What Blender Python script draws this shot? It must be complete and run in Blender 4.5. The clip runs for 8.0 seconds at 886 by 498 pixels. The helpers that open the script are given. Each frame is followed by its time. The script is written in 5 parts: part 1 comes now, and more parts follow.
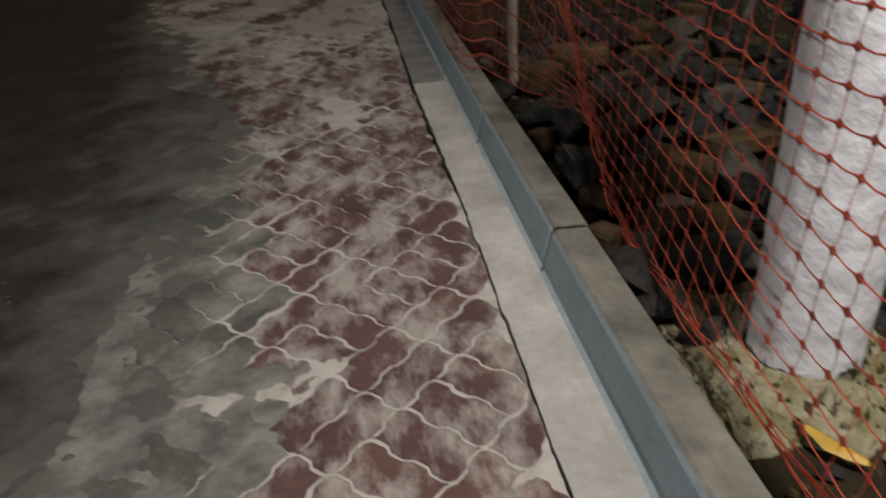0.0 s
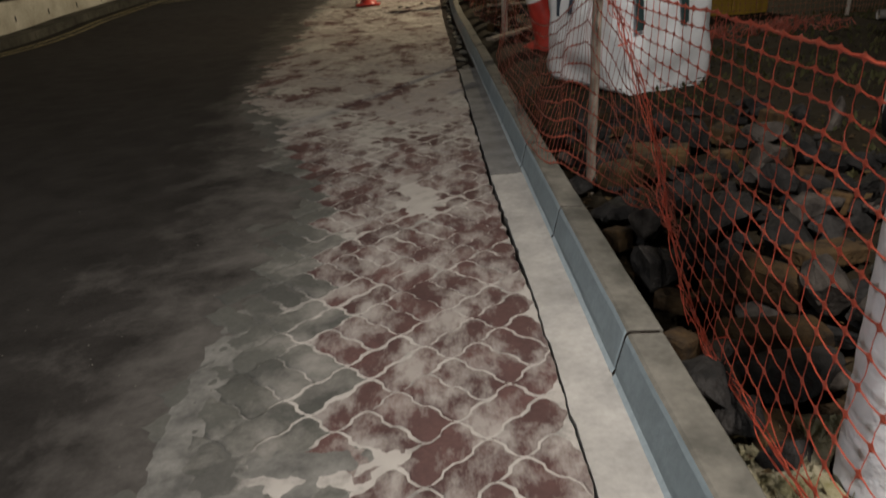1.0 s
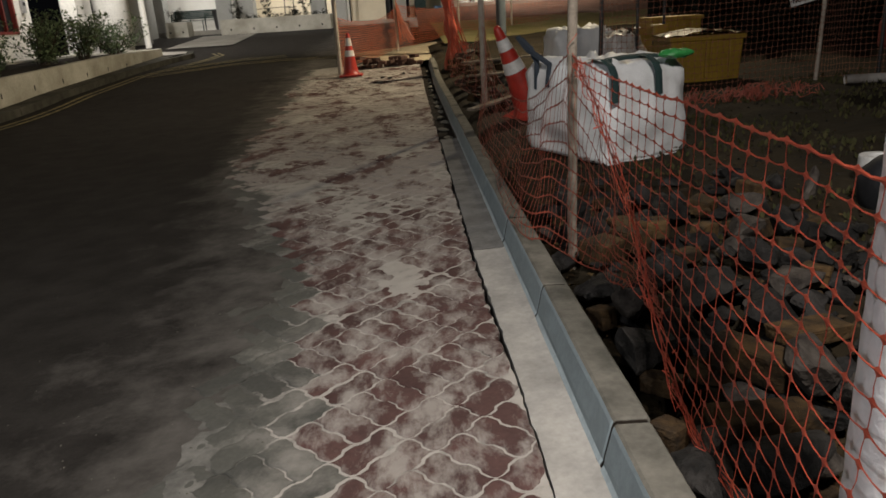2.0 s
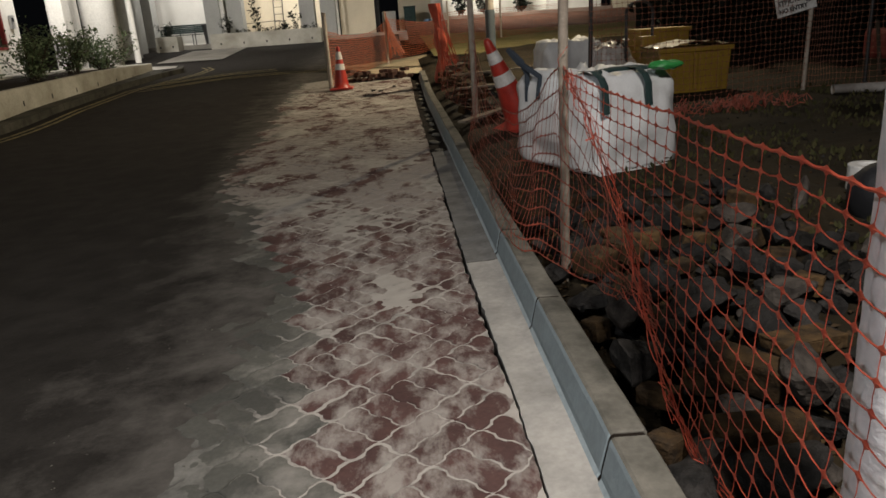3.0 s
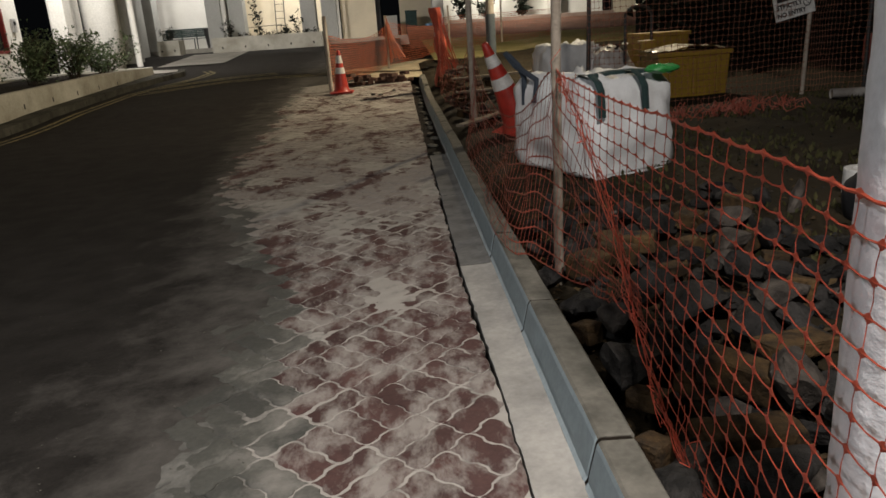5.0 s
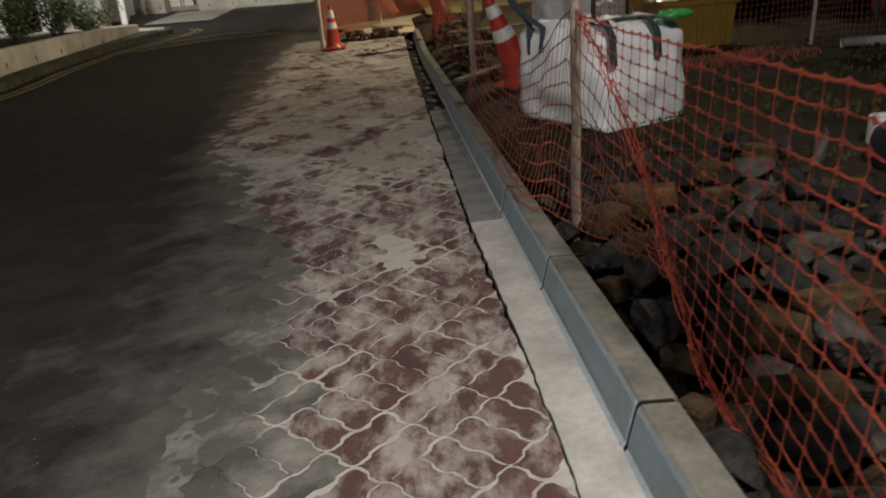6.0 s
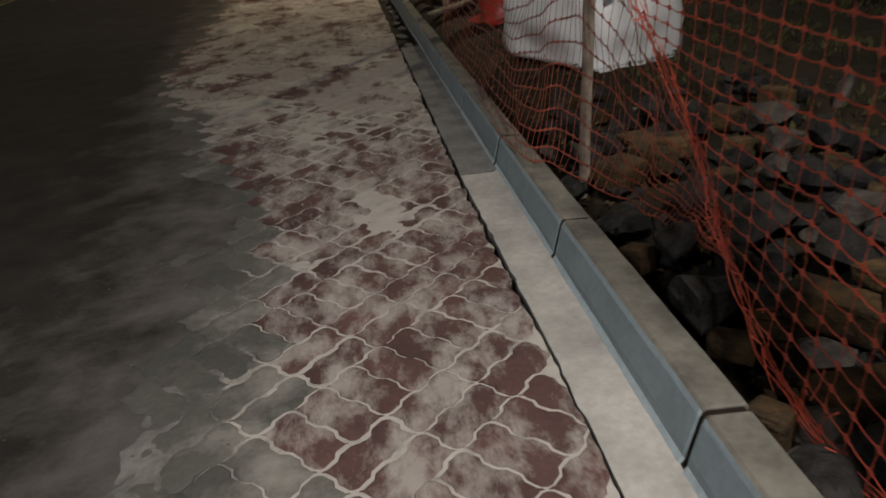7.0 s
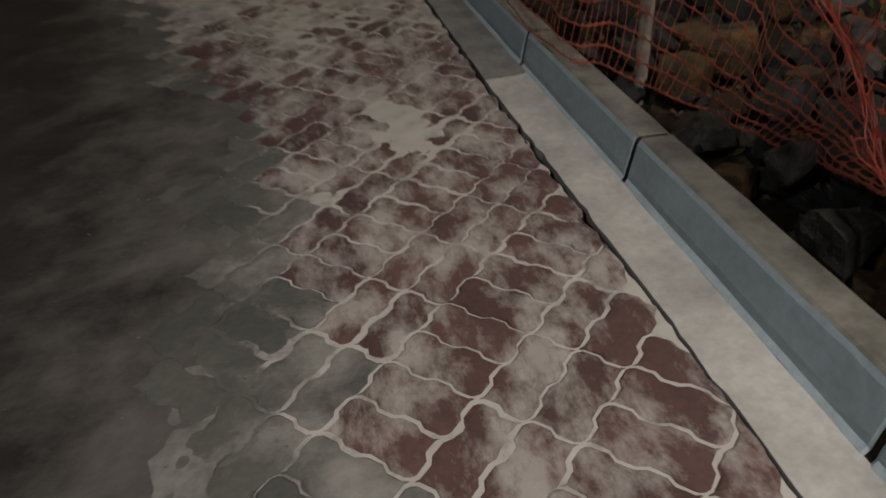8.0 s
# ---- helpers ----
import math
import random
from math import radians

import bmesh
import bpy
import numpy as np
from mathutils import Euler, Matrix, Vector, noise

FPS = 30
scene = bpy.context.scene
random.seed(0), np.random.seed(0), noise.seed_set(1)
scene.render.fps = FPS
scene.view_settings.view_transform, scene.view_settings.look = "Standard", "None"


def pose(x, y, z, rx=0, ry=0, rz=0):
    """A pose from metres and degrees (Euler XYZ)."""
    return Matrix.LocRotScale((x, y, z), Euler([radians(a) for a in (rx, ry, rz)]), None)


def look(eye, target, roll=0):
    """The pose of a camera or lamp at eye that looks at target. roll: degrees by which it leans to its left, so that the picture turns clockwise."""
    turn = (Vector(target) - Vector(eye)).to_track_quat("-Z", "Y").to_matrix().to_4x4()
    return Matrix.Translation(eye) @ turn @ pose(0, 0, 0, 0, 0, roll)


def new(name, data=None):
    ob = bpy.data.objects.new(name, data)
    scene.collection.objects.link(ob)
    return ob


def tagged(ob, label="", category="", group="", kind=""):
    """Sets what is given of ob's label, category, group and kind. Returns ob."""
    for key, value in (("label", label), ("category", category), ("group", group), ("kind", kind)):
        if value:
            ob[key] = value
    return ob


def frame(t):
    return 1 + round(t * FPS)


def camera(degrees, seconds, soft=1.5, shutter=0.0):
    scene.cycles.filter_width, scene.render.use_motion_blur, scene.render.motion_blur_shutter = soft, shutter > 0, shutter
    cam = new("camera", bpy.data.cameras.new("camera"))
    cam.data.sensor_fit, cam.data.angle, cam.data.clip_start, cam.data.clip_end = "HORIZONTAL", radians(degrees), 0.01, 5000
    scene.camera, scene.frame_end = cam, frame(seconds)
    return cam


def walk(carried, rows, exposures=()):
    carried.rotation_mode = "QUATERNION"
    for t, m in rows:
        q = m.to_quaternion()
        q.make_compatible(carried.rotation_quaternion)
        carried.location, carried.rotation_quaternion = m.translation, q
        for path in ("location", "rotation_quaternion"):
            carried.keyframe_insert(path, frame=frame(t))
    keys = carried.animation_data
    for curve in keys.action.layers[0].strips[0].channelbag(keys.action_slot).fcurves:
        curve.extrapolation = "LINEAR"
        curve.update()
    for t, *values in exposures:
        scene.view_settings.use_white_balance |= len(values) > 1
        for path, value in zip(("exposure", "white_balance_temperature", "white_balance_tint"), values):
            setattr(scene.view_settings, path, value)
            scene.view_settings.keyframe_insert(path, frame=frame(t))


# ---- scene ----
cam = camera(63.4, 8.0, soft=1.6, shutter=0.6)
PATH = [
    (0, (0.032, 0.095, 0.98), (0.208, 1.826, -0.007), -4.1),
    (0.5, (0.02, 0.099, 1.0), (0.068, 1.898, 0.126), -4.0),
    (1, (0.015, 0.101, 1.011), (0.029, 1.945, 0.237), -2.7),
    (1.5, (0.024, 0.126, 1.049), (0.061, 2.01, 0.378), -2.9),
    (2, (0.037, 0.142, 1.076), (0.097, 2.043, 0.457), -3.6),
    (3.5, (0.03, 0.15, 1.079), (0.122, 2.062, 0.499), -3.8),
    (4, (0.037, 0.147, 1.079), (0.133, 2.062, 0.51), -3.7),
    (5.5, (0.074, 0.168, 1.047), (0.15, 2.074, 0.447), -3.9),
    (6, (-0.003, 0.291, 1.011), (0.09, 2.168, 0.328), -4.3),
    (6.5, (-0.09, 0.418, 1.003), (0.116, 2.253, 0.234), -4.3),
    (7, (-0.084, 0.635, 0.97), (0.097, 2.439, 0.125), -3.8),
    (7.5, (-0.207, 0.828, 0.938), (-0.038, 2.577, -0.017), -4.2),
    (8, (-0.293, 1.02, 0.919), (-0.022, 2.661, -0.193), -3.8),
]
walk(cam, [(t, look(eye, target, roll)) for t, eye, target, roll in PATH],
     [(0, -0.32), (1, -0.12), (2, -0.10), (4, -0.10), (6, -0.06), (7, -0.22), (8, -0.40)])


# ---- light ----
world = bpy.data.worlds.new("night_sky")
scene.world = world
world.use_nodes = True
wbg = world.node_tree.nodes["Background"]
wbg.inputs["Color"].default_value = (0.80, 0.86, 1.0, 1)
wbg.inputs["Strength"].default_value = 0.0025
scene.view_settings.exposure = 0.0


def street_light(name, eye, target, watts, colour, size, spread=170):
    """A soft area light high over the ground, for street lamps, building lamps and added fills."""
    data = bpy.data.lights.new(name, "AREA")
    data.energy, data.color, data.shape, data.size, data.spread = watts, colour, "DISK", size, radians(spread)
    ob = new(name, data)
    ob.matrix_world = look(eye, target)
    return ob


street_light("street_light_near", (0.82, -0.10, 3.45), (0.3, 1.6, 0.0), 162, (1.0, 0.94, 0.88), 0.32)
# Added fill from the left, source unseen; lifts the kerb's road face.
street_light("kerb_fill_light", (-4.5, -2.0, 4.8), (0.5, 2.5, 0.0), 105, (0.92, 0.96, 1.0), 0.6)
street_light("street_light_far", (4.2, 13.6, 5.5), (0.0, 14.8, 0.0), 590, (1.0, 0.84, 0.58), 0.3)
# No lamp seen here: added to brighten the column fronts.
street_light("column_fill_light", (-7.2, 15.5, 6.5), (-5.0, 30.0, 2.5), 330, (1.0, 0.95, 0.89), 0.4, 100)
# Unseen fill, strength set to lift the near block's wall and planter.
street_light("porch_fill_light", (-7.8, 20.0, 4.9), (-10.0, 23.0, 1.0), 185, (1.0, 0.96, 0.91), 1.0)
street_light("alcove_light", (-8.6, 32.2, 4.6), (-9.0, 34.0, 1.2), 85, (1.0, 0.96, 0.91), 0.8)
street_light("hall_light", (-4.5, 33.2, 4.7), (-4.5, 35.0, 1.2), 150, (1.0, 0.95, 0.87), 0.8)
street_light("lobby_light", (5.0, 30.0, 4.8), (5.0, 33.5, 1.5), 340, (1.0, 0.93, 0.80), 1.0)


# ---- materials ----
def material(name, base, other=None, scale=6.0, rough=0.8, fine=60.0, bump=0.15, metal=0.0, mix=(0.35, 0.65), rand=0.0, detail=6.0, depth=0.004):
    """Two colours mixed by a coarse noise, darkened and lightened by a fine one, with relief."""
    m = bpy.data.materials.new(name)
    m.use_nodes = True
    nt = m.node_tree
    b = nt.nodes["Principled BSDF"]
    b.inputs["Roughness"].default_value, b.inputs["Metallic"].default_value = rough, metal
    b.inputs["Specular IOR Level"].default_value = 0.5 if rough < 0.6 else 0.18
    geo = nt.nodes.new("ShaderNodeNewGeometry")
    n1, n2 = nt.nodes.new("ShaderNodeTexNoise"), nt.nodes.new("ShaderNodeTexNoise")
    for n, s, d in ((n1, scale, detail), (n2, fine, 4.0)):
        n.inputs["Scale"].default_value, n.inputs["Detail"].default_value, n.inputs["Roughness"].default_value = s, d, 0.6
        nt.links.new(geo.outputs["Position"], n.inputs["Vector"])
    ramp = nt.nodes.new("ShaderNodeMapRange")
    ramp.inputs["From Min"].default_value, ramp.inputs["From Max"].default_value = mix
    nt.links.new(n1.outputs["Fac"], ramp.inputs["Value"])
    mx = nt.nodes.new("ShaderNodeMix")
    mx.data_type = "RGBA"
    mx.inputs["A"].default_value = (*base, 1)
    mx.inputs["B"].default_value = (*(other or [c * 0.7 for c in base]), 1)
    nt.links.new(ramp.outputs["Result"], mx.inputs["Factor"])
    val = nt.nodes.new("ShaderNodeMapRange")
    val.inputs["To Min"].default_value, val.inputs["To Max"].default_value = 0.72, 1.28
    nt.links.new(n2.outputs["Fac"], val.inputs["Value"])
    hsv = nt.nodes.new("ShaderNodeHueSaturation")
    nt.links.new(mx.outputs["Result"], hsv.inputs["Color"])
    if rand:
        info = nt.nodes.new("ShaderNodeObjectInfo")
        rr = nt.nodes.new("ShaderNodeMapRange")
        rr.inputs["To Min"].default_value, rr.inputs["To Max"].default_value = 1 - rand, 1 + rand
        mul = nt.nodes.new("ShaderNodeMath")
        mul.operation = "MULTIPLY"
        nt.links.new(info.outputs["Random"], rr.inputs["Value"])
        nt.links.new(rr.outputs["Result"], mul.inputs[0])
        nt.links.new(val.outputs["Result"], mul.inputs[1])
        nt.links.new(mul.outputs["Value"], hsv.inputs["Value"])
    else:
        nt.links.new(val.outputs["Result"], hsv.inputs["Value"])
    nt.links.new(hsv.outputs["Color"], b.inputs["Base Color"])
    bp = nt.nodes.new("ShaderNodeBump")
    bp.inputs["Strength"].default_value, bp.inputs["Distance"].default_value = min(1.0, bump * 3), depth
    nt.links.new(n2.outputs["Fac"], bp.inputs["Height"])
    nt.links.new(bp.outputs["Normal"], b.inputs["Normal"])
    return m


SAND = (0.39, 0.36, 0.325)


def dusted(name, base, other, edge=None, near=0.5, scale=2.3, lo=0.50, hi=0.60, rand=0.0, rough=0.85, fine=70.0, streak=(1, 1, 1), shift=0.0, drop=0.30, amount=1.0):
    """A base like material(), under pale cement sand in patches; edge: the dust thins out this far beyond the paved strip's edge."""
    m = material(name, base, other, 5.0, rough, fine, 0.2, rand=rand)
    nt = m.node_tree
    b = nt.nodes["Principled BSDF"]
    source = b.inputs["Base Color"].links[0].from_socket
    geo = nt.nodes.new("ShaderNodeNewGeometry")
    mp = nt.nodes.new("ShaderNodeMapping")
    mp.inputs["Scale"].default_value = streak
    nt.links.new(geo.outputs["Position"], mp.inputs["Vector"])
    n = nt.nodes.new("ShaderNodeTexNoise")
    n.inputs["Scale"].default_value, n.inputs["Detail"].default_value, n.inputs["Roughness"].default_value = scale, 10.0, 0.70
    n.inputs["Distortion"].default_value = 0.15
    nt.links.new(mp.outputs["Vector"], n.inputs["Vector"])
    sep = nt.nodes.new("ShaderNodeSeparateXYZ")
    nt.links.new(geo.outputs["Position"], sep.inputs["Vector"])

    def math_node(op, a, c):
        k = nt.nodes.new("ShaderNodeMath")
        k.operation = op
        for i, v in enumerate((a, c)):
            if isinstance(v, (int, float)):
                k.inputs[i].default_value = v
            else:
                nt.links.new(v, k.inputs[i])
        return k.outputs["Value"]

    def span(v, a, c, d, e):
        k = nt.nodes.new("ShaderNodeMapRange")
        k.inputs["From Min"].default_value, k.inputs["From Max"].default_value = a, c
        k.inputs["To Min"].default_value, k.inputs["To Max"].default_value = d, e
        nt.links.new(v, k.inputs["Value"])
        return k.outputs["Result"]

    level = n.outputs["Fac"]
    bend = span(sep.outputs["Y"], 3.5, 5.8, 0.66, 1.54)
    off = math_node("ADD", sep.outputs["X"], math_node("ADD", bend, span(sep.outputs["Y"], 6.0, 16.0, 0.0, 0.6)))
    if edge is None:
        far = span(sep.outputs["Y"], 3.3, 5.0, 0.0, 1.0)
        level = math_node("ADD", level, span(sep.outputs["Y"], 2.5, 5.5, near - 0.5, near - 0.46))
        broad = nt.nodes.new("ShaderNodeTexNoise")
        broad.inputs["Scale"].default_value, broad.inputs["Detail"].default_value = 1.9, 5.0
        nt.links.new(mp.outputs["Vector"], broad.inputs["Vector"])
        level = math_node("ADD", level, math_node("MULTIPLY", span(broad.outputs["Fac"], 0.3, 0.7, -0.16, 0.24), far))
        level = math_node("ADD", level, math_node("MULTIPLY", span(off, -0.04, 0.26, -0.22, 0.0), span(sep.outputs["Y"], 3.3, 4.3, 1.0, 0.0)))
    else:
        spread = math_node("MULTIPLY", span(sep.outputs["Y"], 1.3, 2.6, 0.55, 1.0), span(sep.outputs["Y"], 3.7, 5.6, 1.0, 0.36))
        reach = math_node("DIVIDE", math_node("SUBTRACT", off, shift), math_node("ADD", spread, span(sep.outputs["Y"], 7.0, 11.0, 0.0, 0.7)))
        level = math_node("ADD", level, span(reach, -edge, 0.0, -drop, 0.04))
    mask = span(level, lo, hi, 0.0, amount)
    mx = nt.nodes.new("ShaderNodeMix")
    mx.data_type = "RGBA"
    nt.links.new(mask, mx.inputs["Factor"])
    nt.links.new(source, mx.inputs["A"])
    n3 = nt.nodes.new("ShaderNodeTexNoise")
    n3.inputs["Scale"].default_value, n3.inputs["Detail"].default_value = 14.0, 6.0
    nt.links.new(geo.outputs["Position"], n3.inputs["Vector"])
    sand = nt.nodes.new("ShaderNodeMix")
    sand.data_type = "RGBA"
    sand.inputs["A"].default_value = (SAND[0] * 0.72, SAND[1] * 0.72, SAND[2] * 0.72, 1)
    sand.inputs["B"].default_value = (SAND[0] * 1.12, SAND[1] * 1.12, SAND[2] * 1.12, 1)
    nt.links.new(n3.outputs["Fac"], sand.inputs["Factor"])
    nt.links.new(sand.outputs["Result"], mx.inputs["B"])
    nt.links.new(mx.outputs["Result"], b.inputs["Base Color"])
    return m


M_ASPHALT = dusted("asphalt", (0.021, 0.0187, 0.0168), (0.034, 0.0305, 0.0275), edge=1.15, lo=0.32, hi=1.0, scale=3.4, drop=0.42, amount=0.46)
M_ASPHALT.node_tree.nodes["Principled BSDF"].inputs["Specular IOR Level"].default_value = 0.10
M_RED = dusted("red_paver", (0.098, 0.053, 0.047), (0.066, 0.038, 0.035), near=0.50, lo=0.45, hi=0.60, rand=0.16, scale=5.5, amount=0.72, streak=(1.35, 0.72, 1))
M_GREY = dusted("grey_paver", (0.092, 0.090, 0.078), (0.068, 0.067, 0.060), near=0.46, lo=0.38, hi=0.86, rand=0.12, scale=4.6)
M_BED = dusted("joint_sand", (0.11, 0.106, 0.095), (0.075, 0.073, 0.066), edge=0.50, lo=0.30, hi=0.52, scale=7.0, shift=0.31, drop=0.62, amount=1.0)
M_GUTTER = material("gutter_concrete", (0.37, 0.35, 0.322), (0.24, 0.228, 0.21), 4.2, 0.85, 45.0, 0.15)
M_SHADESLAB = material("shaded_concrete", (0.19, 0.186, 0.178), (0.105, 0.10, 0.094), 5.0, 0.9, 45.0, 0.2)
M_SMEAR = material("cement_smear", (0.19, 0.182, 0.165), (0.085, 0.082, 0.075), 11.0, 0.9, 60.0, 0.25)
M_KERB = material("kerb_concrete", (0.165, 0.153, 0.130), (0.080, 0.076, 0.064), 8.0, 0.85, 50.0, 0.2)
M_KERBPAINT = material("kerb_paint", (0.29, 0.35, 0.38), (0.24, 0.29, 0.31), 5.0, 0.6, 40.0, 0.1)
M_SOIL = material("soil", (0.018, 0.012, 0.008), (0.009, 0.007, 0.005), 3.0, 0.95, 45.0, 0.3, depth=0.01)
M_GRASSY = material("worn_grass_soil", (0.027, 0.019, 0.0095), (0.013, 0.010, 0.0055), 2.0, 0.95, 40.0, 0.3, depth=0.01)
M_CONCRETE = material("concrete", (0.36, 0.34, 0.30), (0.25, 0.235, 0.205), 1.6, 0.85, 30.0, 0.15)
M_WALL = material("white_wall_paint", (0.72, 0.70, 0.65), (0.62, 0.60, 0.55), 0.9, 0.7, 25.0, 0.06)
M_GREYWALL = material("grey_wall_paint", (0.42, 0.42, 0.40), (0.36, 0.36, 0.34), 0.9, 0.7, 25.0, 0.06)
# Near-black: also stands for shade inside openings and weep holes.
M_DARK = material("dark_paint_and_shade", (0.02, 0.02, 0.022), (0.012, 0.012, 0.014), 2.0, 0.6)
M_YELLOWLINE = material("yellow_road_paint", (0.34, 0.28, 0.13), (0.10, 0.088, 0.06), 7.0, 0.7, 60.0, 0.1)
M_WHITE = material("white_wrap", (0.86, 0.86, 0.88), (0.77, 0.77, 0.80), 7.0, 0.5, 30.0, 0.3)
M_MOSS = material("mossy_concrete", (0.13, 0.125, 0.065), (0.40, 0.37, 0.28), 11.0, 0.95, 60.0, 0.4)
M_MOSSY = material("moss_and_pale_soil", (0.15, 0.135, 0.060), (0.30, 0.27, 0.19), 14.0, 0.95, 70.0, 0.5, depth=0.012)
M_BAG = material("woven_plastic", (0.80, 0.80, 0.80), (0.68, 0.68, 0.68), 5.0, 0.55, 160.0, 0.15)
M_STRAP = material("green_webbing", (0.035, 0.062, 0.060), (0.025, 0.045, 0.045), 9.0, 0.7, 150.0, 0.2)
M_NET = material("orange_net_plastic", (0.54, 0.095, 0.050), (0.40, 0.060, 0.035), 9.0, 0.45, 50.0, 0.05)
M_NETFAR = material("bright_orange_net_plastic", (0.42, 0.105, 0.045), (0.30, 0.070, 0.03), 5.0, 0.45, 50.0, 0.05)
M_POST = material("weathered_timber", (0.31, 0.265, 0.215), (0.16, 0.13, 0.10), 14.0, 0.85, 90.0, 0.3)
M_BLUEPOLE = material("grey_blue_pole_paint", (0.11, 0.13, 0.145), (0.085, 0.10, 0.11), 5.0, 0.45)
M_CONE = material("red_cone_plastic", (0.46, 0.040, 0.026), (0.32, 0.028, 0.020), 6.0, 0.4, 40.0, 0.05)
M_REFLECT = material("white_reflective_band", (0.75, 0.74, 0.72), (0.55, 0.53, 0.50), 12.0, 0.35)
# Rubble colours are set dark to hold the shade over the pile.
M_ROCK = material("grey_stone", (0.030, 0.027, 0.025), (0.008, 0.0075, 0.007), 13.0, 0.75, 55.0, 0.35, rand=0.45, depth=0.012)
M_PALEROCK = material("pale_stone", (0.095, 0.080, 0.068), (0.028, 0.023, 0.020), 14.0, 0.85, 60.0, 0.35, rand=0.3, depth=0.010)
M_TAN = material("tan_brick", (0.085, 0.050, 0.021), (0.020, 0.014, 0.009), 13.0, 0.85, 60.0, 0.35, rand=0.35, depth=0.010)
M_YELLOW = material("yellow_bin_plastic", (0.36, 0.22, 0.022), (0.26, 0.16, 0.02), 3.0, 0.5, 40.0, 0.06)
M_BLACK = material("black_tube_metal", (0.018, 0.018, 0.02), (0.03, 0.028, 0.027), 8.0, 0.45)
M_LEAF = material("leaf", (0.13, 0.18, 0.085), (0.075, 0.11, 0.05), 8.0, 0.55, 30.0, 0.05)
# Near-black leaf: the missing light on back planting is in the colour.
M_LEAFSHADE = material("shade_leaf", (0.009, 0.014, 0.008), (0.006, 0.009, 0.005), 8.0, 0.6, 30.0, 0.05)
M_TWIG = material("twig_bark", (0.09, 0.07, 0.05), (0.05, 0.04, 0.03), 12.0, 0.9)
M_METAL = material("galvanised_metal", (0.50, 0.50, 0.50), (0.38, 0.38, 0.39), 6.0, 0.4, 40.0, 0.05, metal=0.7)
M_GREEN = material("green_plastic", (0.05, 0.32, 0.08), (0.035, 0.24, 0.06), 5.0, 0.4)
M_BLUECLOTH = material("slate_blue_cloth", (0.045, 0.055, 0.07), (0.03, 0.038, 0.05), 9.0, 0.85, 120.0, 0.2)
M_REDPAINT = material("red_paint", (0.22, 0.03, 0.025), (0.16, 0.025, 0.022), 5.0, 0.5)
M_BRICKWALL = material("pinkish_render", (0.36, 0.27, 0.22), (0.27, 0.20, 0.165), 1.6, 0.85, 30.0, 0.15)
M_BROWNFENCE = material("brown_earth_bank", (0.13, 0.065, 0.045), (0.085, 0.045, 0.032), 1.8, 0.9, 30.0, 0.3)
M_PAVESAND = material("lamplight_sand_paving", (0.50, 0.43, 0.30), (0.36, 0.30, 0.21), 2.5, 0.9, 40.0, 0.2)
M_KERBDRIP = material("fresh_paint_bead", (0.33, 0.39, 0.42), (0.27, 0.32, 0.345), 12.0, 0.5, 60.0, 0.1)
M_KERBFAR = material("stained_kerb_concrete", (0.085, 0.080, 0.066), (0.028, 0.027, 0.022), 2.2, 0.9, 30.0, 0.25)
M_CREAM = material("cream_wall_paint", (0.68, 0.60, 0.46), (0.58, 0.51, 0.39), 0.9, 0.7, 25.0, 0.06)
M_PLANTER = material("weathered_planter_paint", (0.50, 0.48, 0.42), (0.26, 0.24, 0.19), 1.3, 0.85, 30.0, 0.12, mix=(0.40, 0.75))
M_LAWN = material("patchy_lawn", (0.16, 0.15, 0.05), (0.25, 0.20, 0.10), 2.0, 0.95, 25.0, 0.3, depth=0.02)
M_STAKE = material("pale_stake_timber", (0.46, 0.41, 0.35), (0.33, 0.28, 0.23), 10.0, 0.8, 60.0, 0.2)
M_NETDULL = material("dusty_orange_net_plastic", (0.27, 0.105, 0.06), (0.18, 0.07, 0.042), 9.0, 0.5, 50.0, 0.05)
M_BENCH = material("dark_green_bench_paint", (0.010, 0.022, 0.021), (0.014, 0.03, 0.028), 6.0, 0.6)
M_CLEARBAG = material("clear_crumpled_plastic", (0.55, 0.52, 0.49), (0.38, 0.34, 0.31), 8.0, 0.25, 30.0, 0.4)
M_SHEETING = material("pale_plastic_sheeting", (0.55, 0.48, 0.36), (0.40, 0.34, 0.24), 6.0, 0.3, 30.0, 0.3)
M_BLUEPLASTIC = material("light_blue_plastic", (0.20, 0.32, 0.50), (0.15, 0.25, 0.40), 6.0, 0.4)
M_BRIGHT = material("bright_yellow_plastic", (0.44, 0.27, 0.03), (0.34, 0.21, 0.03), 9.0, 0.5)
M_STACK = material("stacked_paver", (0.115, 0.062, 0.048), (0.065, 0.040, 0.032), 6.0, 0.85, 60.0, 0.2, rand=0.3)
M_GRASSBLADE = material("worn_grass_blade", (0.070, 0.060, 0.024), (0.040, 0.042, 0.017), 8.0, 0.8)
M_LITTER = material("dry_leaf_litter", (0.045, 0.028, 0.014), (0.085, 0.055, 0.022), 9.0, 0.85, 60.0, 0.1, mix=(0.45, 0.62))
M_NETRED = material("dirty_red_net_plastic", (0.36, 0.080, 0.046), (0.24, 0.055, 0.035), 9.0, 0.5, 50.0, 0.05)


# ---- building blocks ----
def rise(y):
    r = max(0.0, y - 10.5)
    return min(1.0, 0.045 * r * min(1.0, r / 3))


def level(x, y):
    """Height of the carriageway: it falls away from the kerb and climbs towards the buildings."""
    return 0.033 * max(-2.5, min(0.42, x)) + rise(y)


